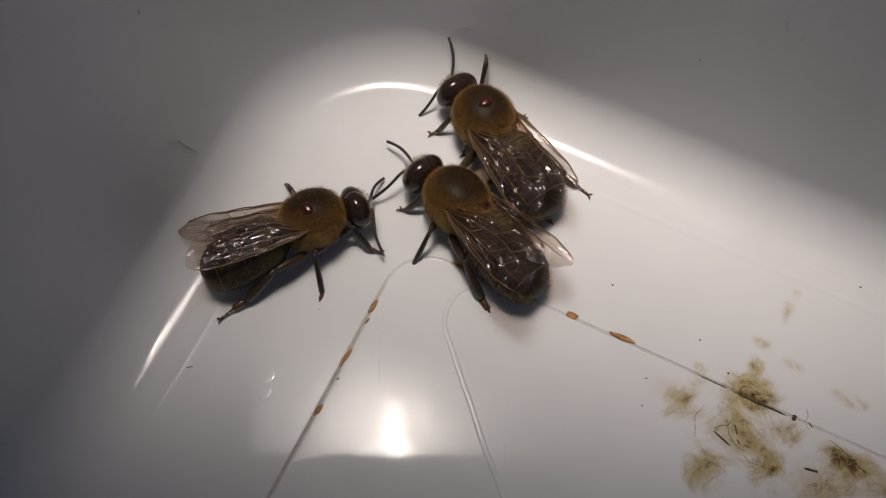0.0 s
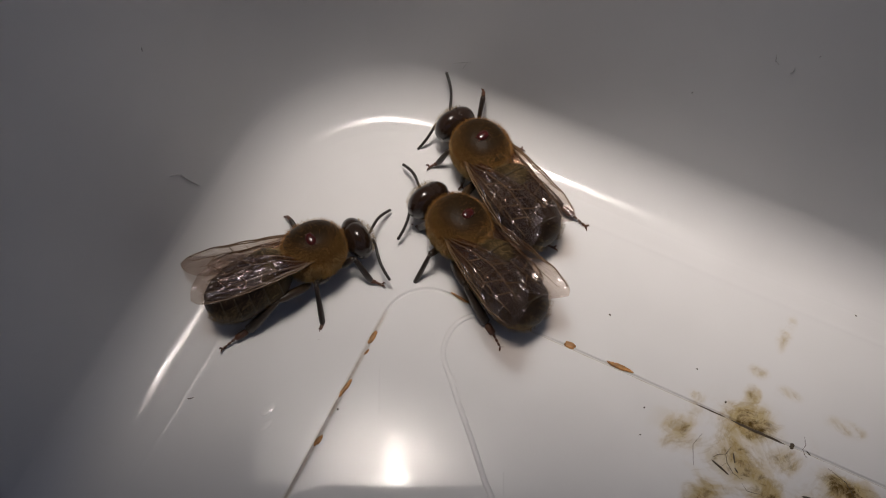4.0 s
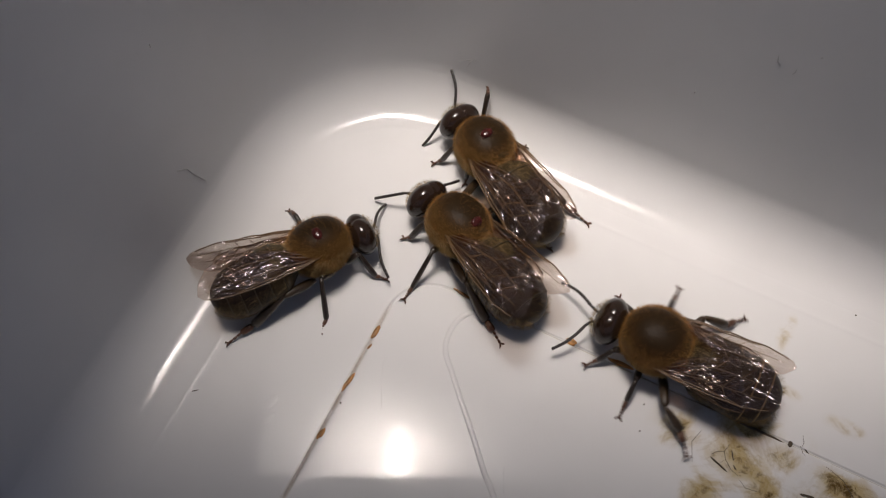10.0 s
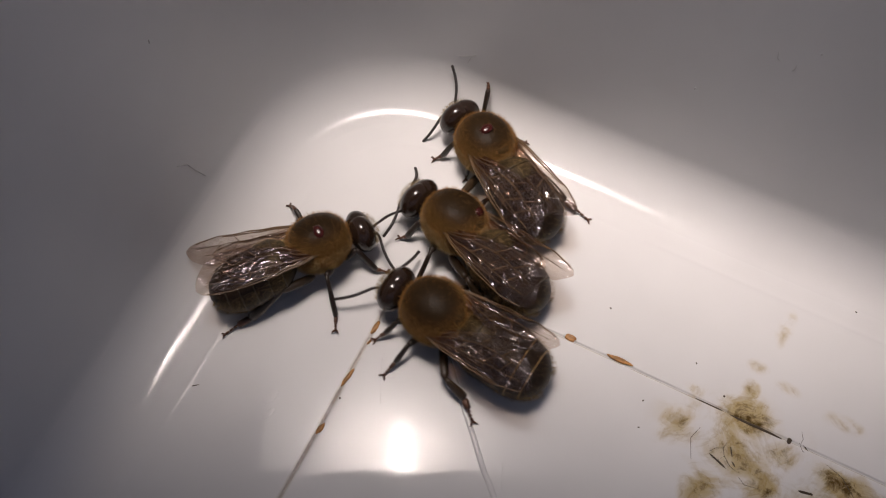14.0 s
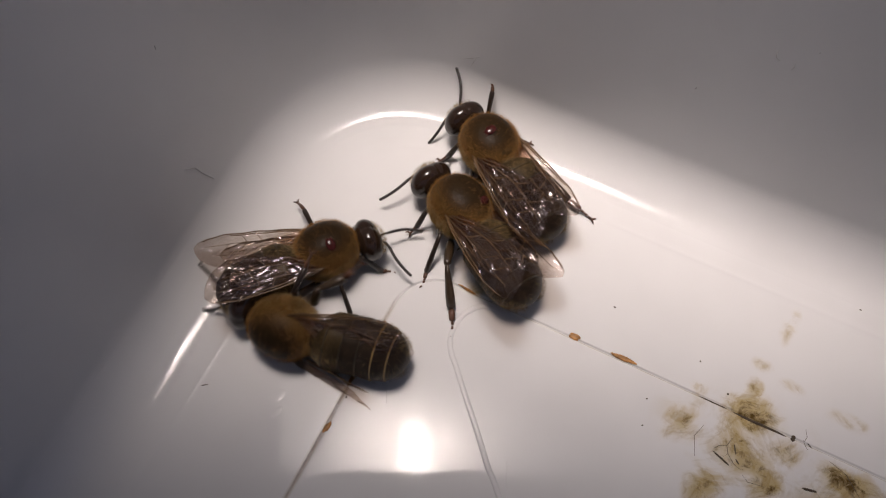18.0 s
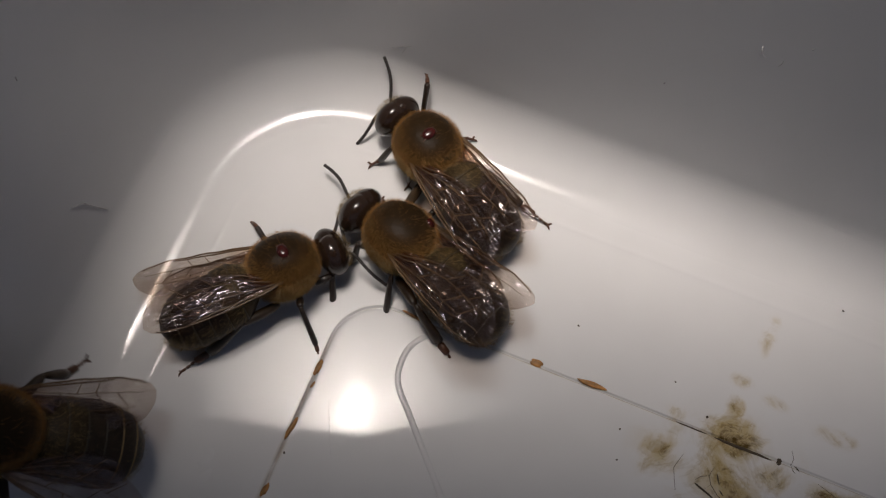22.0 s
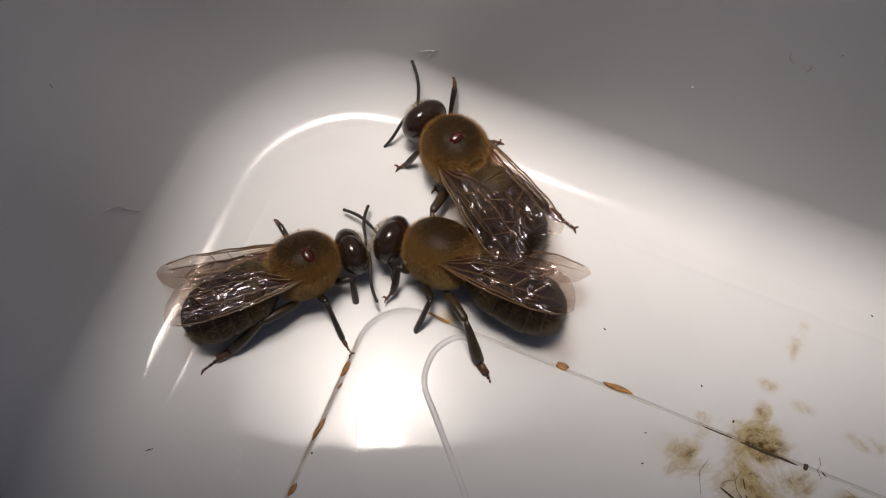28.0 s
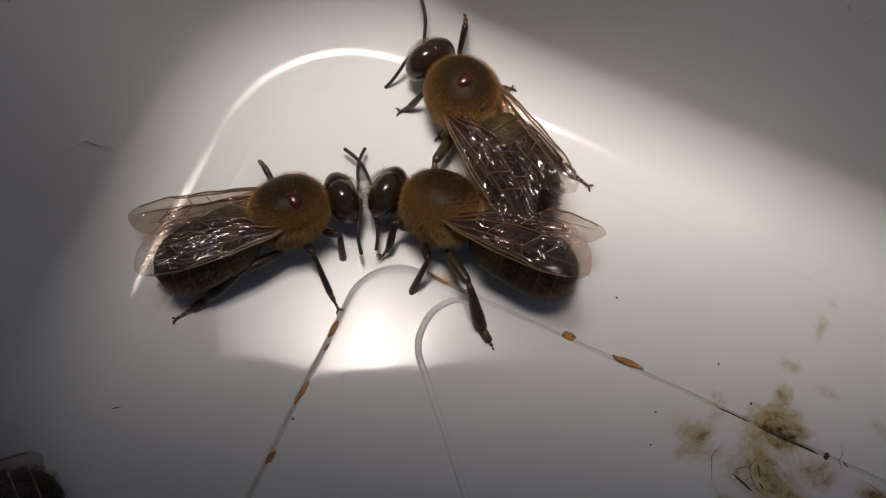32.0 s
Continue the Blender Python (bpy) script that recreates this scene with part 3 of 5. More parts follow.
def vein_mesh(n, long, wide, side):
    def at(s, w):
        x, a, b = s * long, along(WING_LEAD, s) * wide / 0.31, along(WING_TRAIL, s) * wide / 0.31
        y = a + (b - a) * w
        return (-x, side * y, wing_lift(x, y, long))
    pts, line = [], VEINS[n]
    for (s0, w0), (s1, w1) in zip(line, line[1:]):
        pts += [at(s0 + (s1 - s0) * k / 4, w0 + (w1 - w0) * k / 4) for k in range(4)]
    pts.append(at(*line[-1]))
    thick = 0.075 if n < 2 else 0.040
    return tube(pts, [thick * (1.15 - 0.6 * k / len(pts)) for k in range(len(pts))], 5)


def leg(bee, name, coxa, foot, side, hind):
    """One leg from the body to the foot: femur with tibia and tarsus under it, bent at the knee."""
    c, f = Vector(coxa), Vector(foot)
    flat = Vector((f.x - c.x, f.y - c.y, 0))
    reach = flat.length
    out = flat.normalized() if reach > 0.1 else Vector((0, side, 0))
    knee = c + out * reach * 0.40 + Vector((0, 0, 0.85 if reach < 6.5 else 0.4))
    if hind:
        knee += Vector((0.5, side * 0.9, 0.25))
    ankle = c + out * reach * 0.72 + Vector((0, 0, 0))
    ankle.z = f.z + 0.55
    toe = f.copy()
    mid = (ankle + toe) / 2 + Vector((0, 0, 0.12))
    wide, thick = (1.6, 1.25) if hind else (1.0, 1.0)
    o = -c

    def shift(*pts):
        return [p + o for p in pts]
    femur = part(name, tube(shift(c, c.lerp(knee, 0.15), c.lerp(knee, 0.5), c.lerp(knee, 0.9), knee), [0.20, 0.30 * thick, 0.33 * thick, 0.27 * thick, 0.20], 9), M_LEG if not hind else M_TIBIA, bee)
    femur.location = c * MM
    part("tibia", tube(shift(knee, knee.lerp(ankle, 0.2), knee.lerp(ankle, 0.7), knee.lerp(ankle, 0.95), ankle), [0.19, 0.25 * thick, 0.30 * wide, 0.30 * wide, 0.19], 9, flat=0.8), M_TIBIA if hind else M_LEG, femur)
    bm = tube(shift(ankle, ankle.lerp(mid, 0.2), ankle.lerp(mid, 0.9), mid), [0.17, 0.22 * wide, 0.20 * wide, 0.12], 8, flat=0.85)
    for k in range(3):
        a, b = mid.lerp(toe, k / 3), mid.lerp(toe, (k + 0.85) / 3)
        tube(shift(a, a.lerp(b, 0.6), b), [0.08, 0.13, 0.10], 6, bm)
    perp = Vector((-out.y, out.x, 0))
    for s in (-1, 1):
        tube(shift(toe, toe + out * 0.22 + perp * 0.22 * s + Vector((0, 0, 0.08)), toe + out * 0.34 + perp * 0.30 * s - Vector((0, 0, 0.10))), [0.10, 0.08, 0.03], 5, bm)
    part("tarsus", bm, M_TARSUS, femur, "reddish-brown foot with two claws")
    return femur


def antenna(bee, side):
    """Elbowed antenna: short scape, long beaded flagellum."""
    bm = tube([(0, 0, 0), (0.35, 0.10 * side, 0.12), (0.75, 0.28 * side, 0.10)], [0.13, 0.12, 0.12], 7)
    ob = part("antenna", bm, M_ANTENNA, bee)
    ob.location = (7.35 * MM, 0.45 * side * MM, 2.35 * MM)
    pts = [Vector((0.75, 0.28 * side, 0.10)) + Vector((0.266, 0.105 * side, -0.086)) * k + Vector((-0.05, 0.22 * side, 0.12)) * math.sin(math.pi * k / 11) for k in range(12)]
    line, thick = [], []
    for a, b in zip(pts, pts[1:]):
        line += [a, a.lerp(b, 0.2), a.lerp(b, 0.8)]
        thick += [0.115, 0.14, 0.14]
    bm = tube(line + [pts[-1]], thick + [0.07], 7)
    part("flagellum", bm, M_ANTENNA, ob)
    return ob


COXAE = {"front": (3.9, 1.0, 1.35), "mid": (2.4, 1.35, 1.15), "hind": (0.7, 1.35, 1.25)}


def bee(name, label, feet, wings, antennae, size=1.0, banded=False):
    """A drone: feet are {("front", side): (x, y, z)}, wings (yaw, roll, pitch) by side, antennae (turns) by side; side +1 is its left."""
    base = tagged(new(name), label, "bee", "drone bees in the tub")
    thorax = part("thorax", shared("thorax", thorax_shape, M_THORAX), None, base)
    part("hair", shared("thorax_hair", thorax_hair, M_FUR), None, thorax, "dense golden-brown hair")
    part("flank_hair", shared("flank_hair", flank_hair, M_PALE), None, thorax, "pale yellowish hair on the flank")
    part("scutellum", shared("scutellum", lambda: ellipsoid((0.30, 0, 4.6), (0.55, 1.15, 0.75), 16, 10), M_BELLY), None, thorax)
    part("waist", shared("waist", lambda: loft([(-0.9, 0, 3.0, 1.2, 1.2), (-0.3, 0, 3.15, 1.25, 1.2), (0.3, 0, 3.3, 1.5, 1.5)], 14), M_DARK), None, base)
    for i in range(6):
        t = part("abdomen_segment", shared("tergite%d" % i, lambda: tergite(i), M_BELLY if i < 2 else M_DARK), None, base)
        if i < 5:
            part("band", shared("band%d" % i, lambda: tergite_band(i), M_BAND if i > 2 else M_DULL), None, t, "golden-brown band" if i > 2 else "olive-brown band") if banded or i < 3 else part("band", shared("dull_band%d" % i, lambda: tergite_band(i), M_DULL), None, t, "olive-brown band")
    part("abdomen_hair", shared("abdomen_hair", abdomen_hair, M_DOWN), None, base, "fine pale hair on the abdomen")
    part("waist_hair", shared("waist_hair", waist_hair, M_PALE), None, base, "pale yellowish fuzz on the front of the abdomen")
    head = part("head", shared("head", lambda: ellipsoid((6.2, 0, 2.55), (1.15, 1.75, 1.75), 20, 14), M_DARK), None, base)
    part("hair", shared("head_hair", head_hair, M_DOWN), None, head, "pale tuft of face hair")
    for s in (1, -1):
        part("eye", shared("eye%d" % s, lambda: ellipsoid((6.1, 0.36 * s, 2.80), (1.2, 1.68, 1.80), 28, 20), M_EYE), None, head, "large glossy dark brown eye")
    for s in (1, -1):
        ob = antenna(base, s)
        ob.rotation_euler = [radians(a) for a in antennae[s]]
    for (which, s), foot in feet.items():
        c = COXAE[which]
        leg(base, "%s_leg" % ("middle" if which == "mid" else which), (c[0], c[1] * s, c[2]), foot, s, which == "hind")
    for s in (1, -1):
        yaw, roll, pitch = wings[s][:3]
        for kind, long, wide, at, dy, dr in (("forewing", 10.7, 3.7, (1.7, 2.35 * s, 4.1), 0, 0), ("hindwing", 7.6, 2.7, (0.8, 2.15 * s, 3.95), wings[s][3] if len(wings[s]) > 3 else -5, wings[s][4] if len(wings[s]) > 3 else 4)):
            w = part(kind, shared("%s%d" % (kind, s), lambda: wing_mesh(long, wide, s), M_WING), None, base, "clear wrinkled wing with a brownish sheen")
            w.location = [v * MM for v in at]
            w.scale = (wings.get(0, 1.0),) * 3
            w.rotation_euler = (radians(-(roll + dr) * s), radians(pitch), radians(-(yaw + dy) * s))
            for n in range(len(VEINS)):
                part("vein", shared("vein%d_%s%d" % (n, kind, s), lambda: vein_mesh(n, long, wide, s), M_VEIN), None, w)
    base.scale = (size,) * 3
    return base


def mite(label):
    base = tagged(new("mite"), label, "mite", "mites on the bees")
    part("shell", shared("mite_shell", lambda: ellipsoid((0, 0, 0.06), (0.44, 0.60, 0.22), 18, 10), M_MITE), None, base)
    for k in range(3):
        for s in (1, -1):
            part("leg", tube([(0.2 * (1 - k), 0.42 * s, 0.0), (0.24 * (1 - k), 0.58 * s, 0.02), (0.26 * (1 - k), 0.66 * s, -0.12)], [0.07, 0.06, 0.03], 5), M_TARSUS, base)
    return base


table()
tub()
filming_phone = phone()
left_bee = bee("drone_bee", "brown drone bee with one wing held out, facing another bee",
    {("front", 1): (6.30, 3.30, 1.56), ("front", -1): (6.79, -2.11, -1.21), ("mid", 1): (1.42, 6.98, 3.40), ("mid", -1): (-0.13, -4.47, -2.47), ("hind", 1): (-2.60, 3.20, 1.51), ("hind", -1): (-8.41, -1.44, -0.88)},
    {1: (19, -4, 4), -1: (3, 27, 3)},
    {1: (3.2, -8.2, 29.0), -1: (13.2, 30.3, -78.9)}, 0.98)
middle_bee = bee("drone_bee", "golden-brown drone bee with folded wings, turning on the spot",
    {("front", 1): (5.66, 1.62, -0.79), ("front", -1): (6.30, -3.30, 1.48), ("mid", 1): (1.20, 5.20, -2.40), ("mid", -1): (2.20, -6.00, 2.68), ("hind", 1): (-7.10, 2.51, -1.19), ("hind", -1): (-3.60, -6.40, 2.84)},
    {1: (18, 40, 9), -1: (0, -4, 12)},
    {1: (-14.8, 33.2, 50.1), -1: (0.0, 0.1, 14.1)}, 1.03)
top_bee = bee("drone_bee", "brown drone bee resting at the foot of the tub wall",
    {("front", 1): (4.98, 3.02, -0.42), ("front", -1): (7.30, -3.77, 4.32), ("mid", 1): (1.63, 1.87, -0.24), ("mid", -1): (1.47, -4.62, 1.43), ("hind", 1): (-3.60, 6.40, -1.02), ("hind", -1): (-7.98, -4.86, 0.98)},
    {1: (12, 32, 5), -1: (-1, 0, 11)},
    {1: (-11.0, 40.0, 59.3), -1: (-23.1, -45.2, 9.1)}, 1.01)
walker_bee = bee("drone_bee", "dark drone bee with loosely folded wings walking across the tub floor",
    {("front", 1): (6.30, 3.30, 0.19), ("front", -1): (6.30, -3.30, 0.19), ("mid", 1): (2.20, 6.00, 0.18), ("mid", -1): (2.20, -6.00, 0.18), ("hind", 1): (-3.60, 6.40, 0.15), ("hind", -1): (-3.60, -6.40, 0.15)},
    {0: 0.9, 1: (34, 10, 4, -26, 28), -1: (21, 4, -5, -15, 28)},
    {1: (-3.7, 9.4, 100.4), -1: (5.5, 13.7, -84.5)}, 1.05, True)
left_mite = mite("reddish-brown oval mite clinging to a brown drone bee")
middle_mite = mite("reddish-brown oval mite clinging to a golden-brown drone bee")
top_mite = mite("reddish-brown oval mite clinging to a resting drone bee")


def floor_at(x, y):
    """Height of the tub's flat floor and its rising margin."""
    return max(0.02, max(-x, y) * math.tan(SLOPE) + 0.02)


def crust(x, y, long, wide, turn, seed, mat, name, label, high=0.10):
    """A flat uneven lump stuck to the floor of the tub; x, y in the tub's millimetres."""
    rng = random.Random(seed)
    bm = bmesh.new()
    n = 22
    shape = [1 + 0.28 * math.sin(2 * math.pi * k / n * 2 + seed) + rng.uniform(-0.10, 0.10) for k in range(n)]
    rings = []
    for f, h in ((1.0, 0.0), (0.88, 0.55), (0.55, 0.95), (0.2, 1.0)):
        rings.append([bm.verts.new((f * shape[k] * long / 2 * math.cos(2 * math.pi * k / n) * MM, f * shape[k] * wide / 2 * math.sin(2 * math.pi * k / n) * MM,
                                    high * h * rng.uniform(0.8, 1.2) * MM)) for k in range(n)])
    ring_faces(bm, rings, caps=False)
    bm.faces.new(rings[-1])
    bm.faces.new(rings[0][::-1])
    me = bpy.data.meshes.new(name)
    bm.to_mesh(me)
    bm.free()
    me.materials.append(mat)
    me.shade_smooth()
    ob = tagged(new(name, me), label, "dried crust" if mat is M_CRUST else "debris", "crusts and crumbs on the tub floor")
    c, s = math.cos(radians(TUB_TURN)), math.sin(radians(TUB_TURN))
    ob.matrix_world = pose((TUB_AT[0] + c * x - s * y) * MM, (TUB_AT[1] + s * x + c * y) * MM, floor_at(x, y) * MM, 0, 0, TUB_TURN + turn)
    return ob


for x, y, long, wide, turn, seed in ((0.0, -6.5, 1.1, 0.55, 80, 1), (0.15, -7.9, 0.5, 0.25, 80, 2), (0.0, -11.5, 1.7, 0.4, 88, 3), (0.1, -16.4, 1.3, 0.35, 90, 4),
                                     (15.6, 0.2, 1.25, 0.5, -5, 5), (20.2, 0.25, 2.3, 0.45, -4, 6), (5.2, 0.1, 1.6, 0.3, -10, 7)):
    crust(x, y, long, wide, turn, seed, M_CRUST, "dried_crust", "orange-brown dried crust in the groove of the floor")
for x, y, long, wide, turn, seed in ((35.4, 0.0, 0.5, 0.42, 0, 11), (36.8, 0.0, 0.6, 0.09, -35, 12), (30.6, -4.2, 1.5, 0.2, -22, 13), (37.9, -3.5, 0.95, 0.3, 10, 14), (31.4, -3.0, 0.7, 0.12, -60, 15), (31.9, -3.9, 0.6, 0.08, -40, 24), (26.2, 2.9, 0.16, 0.14, 0, 16), (29.3, 1.2, 0.22, 0.16, 0, 17), (23.3, -2.2, 0.16, 0.13, 0, 18)):
    crust(x, y, long, wide, turn, seed, M_SPECK, "crumb", "small dark crumb lying on the white floor", 0.07)
for x, y, long, wide, turn, seed in ((23.8, -4.5, 0.16, 0.13, 0, 19), (34.5, 15.8, 0.2, 0.16, 0, 20), (37.1, 13.5, 0.16, 0.13, 0, 21), (17.7, 4.3, 0.2, 0.15, 0, 22), (0.3, -13.4, 0.2, 0.16, 0, 23), (-11.2, -17.9, 0.6, 0.08, 35, 25), (32.6, -0.1, 3.6, 0.30, -1, 26), (28.4, -0.05, 2.0, 0.14, 0, 27)):
    crust(x, y, long, wide, turn, seed, M_SPECK, "crumb", "small dark crumb lying on the white floor", 0.07)


def floor_fibre(points, thick, mat, name, label, kind):
    """A thin strand or scratch on the floor; points in the tub's millimetres."""
    c, s = math.cos(radians(TUB_TURN)), math.sin(radians(TUB_TURN))
    x0, y0 = points[0]
    bm = tube([(x - x0, y - y0, 0) for x, y in points], [thick * (0.5 if k in (0, len(points) - 1) else 1.0) for k in range(len(points))], 6)
    ob = part(name, bm, mat, None)
    ob.matrix_world = pose((TUB_AT[0] + c * x0 - s * y0) * MM, (TUB_AT[1] + s * x0 + c * y0) * MM, floor_at(x0, y0) * MM, 0, 0, TUB_TURN)
    tagged(ob, label, kind, "crusts and crumbs on the tub floor")


for line in (((30.9, -2.2), (30.7, -3.0), (31.0, -3.6), (31.7, -4.2), (32.4, -4.4)), ((30.7, -3.0), (30.1, -3.3), (29.8, -3.7)), ((31.0, -3.6), (30.6, -4.2)),
             ((36.1, 1.2), (36.4, 0.6), (36.3, 0.1)), ((36.2, 0.2), (36.6, -0.3), (36.8, -0.4)), ((38.6, -0.5), (40.2, -1.0), (41.2, -1.9), (41.7, -2.3)), ((32.6, -4.7), (33.2, -5.1), (34.4, -4.9)), ((28.4, -2.2), (28.0, -3.4), (28.6, -5.0))):
    floor_fibre(line, 0.024, M_SPECK, "fibre", "thin dark fibre stuck in the brown stain", "fibre")
for line in (((1.8, -8.2), (1.95, -8.9), (2.75, -10.6), (3.6, -12.3)), ((14.9, -12.2), (15.3, -13.2), (15.8, -14.3)), ((31.0, -11.2), (31.2, -12.4))):
    floor_fibre(line, 0.022, M_PLASTIC, "scratch", "raised fine scratch in the white plastic floor", "scratch")


def wall_mark(points, thick):
    """A fine dark hair or scratch stuck to the wall of the tub; points in millimetres."""
    at = Vector(points[0])
    bm = tube([Vector(p) - at for p in points], [thick * (0.6 if k in (0, len(points) - 1) else 1.0) for k in range(len(points))], 6)
    ob = part("hair_strand", bm, M_FAINT, None)
    ob.location = at * MM
    tagged(ob, "fine grey fibre stuck to the white tub wall", "hair strand", "crusts and crumbs on the tub floor")


wall_mark([(-22.75, 3.25, 9.92), (-22.3, 4.05, 8.86), (-22.0, 4.38, 7.24), (-21.63, 4.9, 5.42)], 0.045)
wall_mark([(23.75, 8.13, 20.64), (23.87, 8.03, 19.96), (24.16, 7.87, 19.76)], 0.035)
wall_mark([(25.09, 7.41, 19.31), (25.22, 7.37, 19.65), (25.18, 7.43, 20.06)], 0.035)
wall_mark([(0.25, 17.86, 5.76), (1.0, 17.56, 6.3), (1.78, 17.24, 6.85)], 0.03)
wall_mark([(1.5, 17.36, 6.66), (1.2, 17.42, 5.9), (1.0, 17.49, 5.25)], 0.03)
wall_mark([(19.40, 9.60, 13.45), (19.44, 9.58, 13.65)], 0.09)
wall_mark([(-22.13, 6.62, 22.0), (-22.1, 6.66, 22.35)], 0.07)
wall_mark([(26.28, 7.05, 21.8), (26.34, 7.03, 21.98)], 0.06)



def motions():
    LEFT_ROWS = [
        (0, -12.92, -2.64, 0.36, -29.8, -0.2, 26.2),
        (0.5, -12.95, -2.64, 0.36, -29.7, -0.0, 26.1),
        (1, -12.85, -2.61, 0.36, -29.6, -0.2, 26.7),
        (1.5, -12.90, -2.59, 0.33, -29.5, -0.1, 26.3),
        (2, -12.85, -2.61, 0.34, -29.4, 0.2, 26.6),
        (2.5, -12.86, -2.62, 0.35, -29.2, 0.3, 26.8),
        (3, -12.84, -2.54, 0.34, -29.1, 0.3, 27.1),
        (3.5, -12.75, -2.56, 0.32, -29.0, 0.0, 27.5),
        (5.5, -12.73, -2.61, 0.33, -28.5, 0.1, 27.7),
        (6, -12.67, -2.59, 0.32, -28.4, 0.3, 28.9),
        (6.5, -12.67, -2.65, 0.29, -28.3, 0.3, 30.1),
        (7, -12.66, -2.55, 0.32, -28.1, 0.3, 28.0),
        (7.5, -12.66, -2.50, 0.29, -28.0, 0.3, 28.7),
        (8, -12.62, -2.48, 0.29, -27.9, 0.0, 27.5),
        (8.5, -12.63, -2.57, 0.33, -27.8, 0.0, 28.0),
        (9, -12.70, -2.48, 0.33, -27.7, 0.3, 28.1),
        (9.5, -12.76, -2.52, 0.32, -27.5, 0.3, 27.6),
        (10, -12.71, -2.61, 0.30, -27.4, 0.3, 28.2),
        (10.5, -12.71, -2.48, 0.30, -27.3, 0.4, 28.9),
        (11, -12.73, -2.56, 0.28, -27.2, 0.3, 28.4),
        (11.5, -12.70, -2.57, 0.30, -27.1, 0.2, 28.4),
        (12, -12.70, -2.50, 0.29, -26.9, 0.4, 29.3),
        (12.5, -12.82, -2.38, 0.26, -26.8, 0.5, 28.2),
        (13, -12.92, -2.69, 0.28, -26.7, 0.3, 27.6),
        (13.5, -12.81, -2.61, 0.31, -26.6, 0.2, 27.3),
        (14, -12.80, -2.64, 0.30, -26.4, 0.0, 27.0),
        (14.5, -12.76, -2.55, 0.25, -26.3, 0.0, 25.8),
        (16.5, -13.30, -1.50, 0.25, -25.8, 0.2, 37.6),
        (17, -13.40, -1.26, 0.19, -22.5, 0.1, 36.9),
        (17.5, -13.47, -1.66, 0.17, -19.2, -0.0, 35.0),
        (18, -13.00, -2.68, 0.09, -15.8, 0.5, 24.1),
        (18.5, -12.74, -4.21, 0.12, -15.9, 0.1, 15.1),
        (19, -12.61, -3.72, 0.10, -15.9, 0.2, 14.3),
        (19.5, -12.04, -2.69, 0.14, -20.5, 0.4, 11.6),
        (20, -11.34, -1.86, 0.24, -25.2, 0.3, 19.9),
        (20.5, -11.42, -2.14, 0.34, -29.9, 0.2, 19.2),
        (21, -10.47, -2.86, 0.34, -29.9, 0.4, 18.8),
        (21.5, -10.03, -2.04, 0.32, -29.9, 0.5, 21.6),
        (22, -10.06, -1.94, 0.34, -29.8, 0.3, 23.8),
        (22.5, -10.12, -1.87, 0.32, -29.8, 0.2, 25.5),
        (23, -10.01, -1.91, 0.36, -29.8, 0.5, 25.0),
        (23.5, -10.29, -1.59, 0.33, -29.8, 0.1, 25.0),
        (24, -10.31, -1.57, 0.32, -29.8, 0.4, 25.1),
        (24.5, -10.51, -1.45, 0.34, -29.8, 0.6, 26.2),
        (26.5, -10.38, -1.53, 0.30, -29.8, 0.3, 24.6),
        (27, -10.50, -1.54, 0.33, -29.8, 0.6, 23.8),
        (27.5, -10.49, -1.57, 0.36, -29.8, 0.4, 24.1),
        (28, -10.73, -1.54, 0.32, -29.9, 0.5, 22.0),
        (28.5, -10.82, -1.71, 0.35, -29.9, 0.5, 21.0),
        (29, -10.89, -1.51, 0.31, -29.9, 0.4, 21.3),
        (29.5, -10.83, -1.43, 0.33, -29.9, 0.5, 21.4),
        (30, -10.68, -1.30, 0.36, -29.9, 0.2, 22.4),
        (30.5, -10.66, -1.32, 0.31, -29.9, 0.3, 22.2),
        (31, -10.79, -1.31, 0.36, -29.9, 0.5, 22.4),
        (31.5, -10.79, -1.35, 0.32, -29.9, 0.2, 22.9),
        (32, -10.83, -1.36, 0.34, -29.9, 0.2, 23.2),
    ]
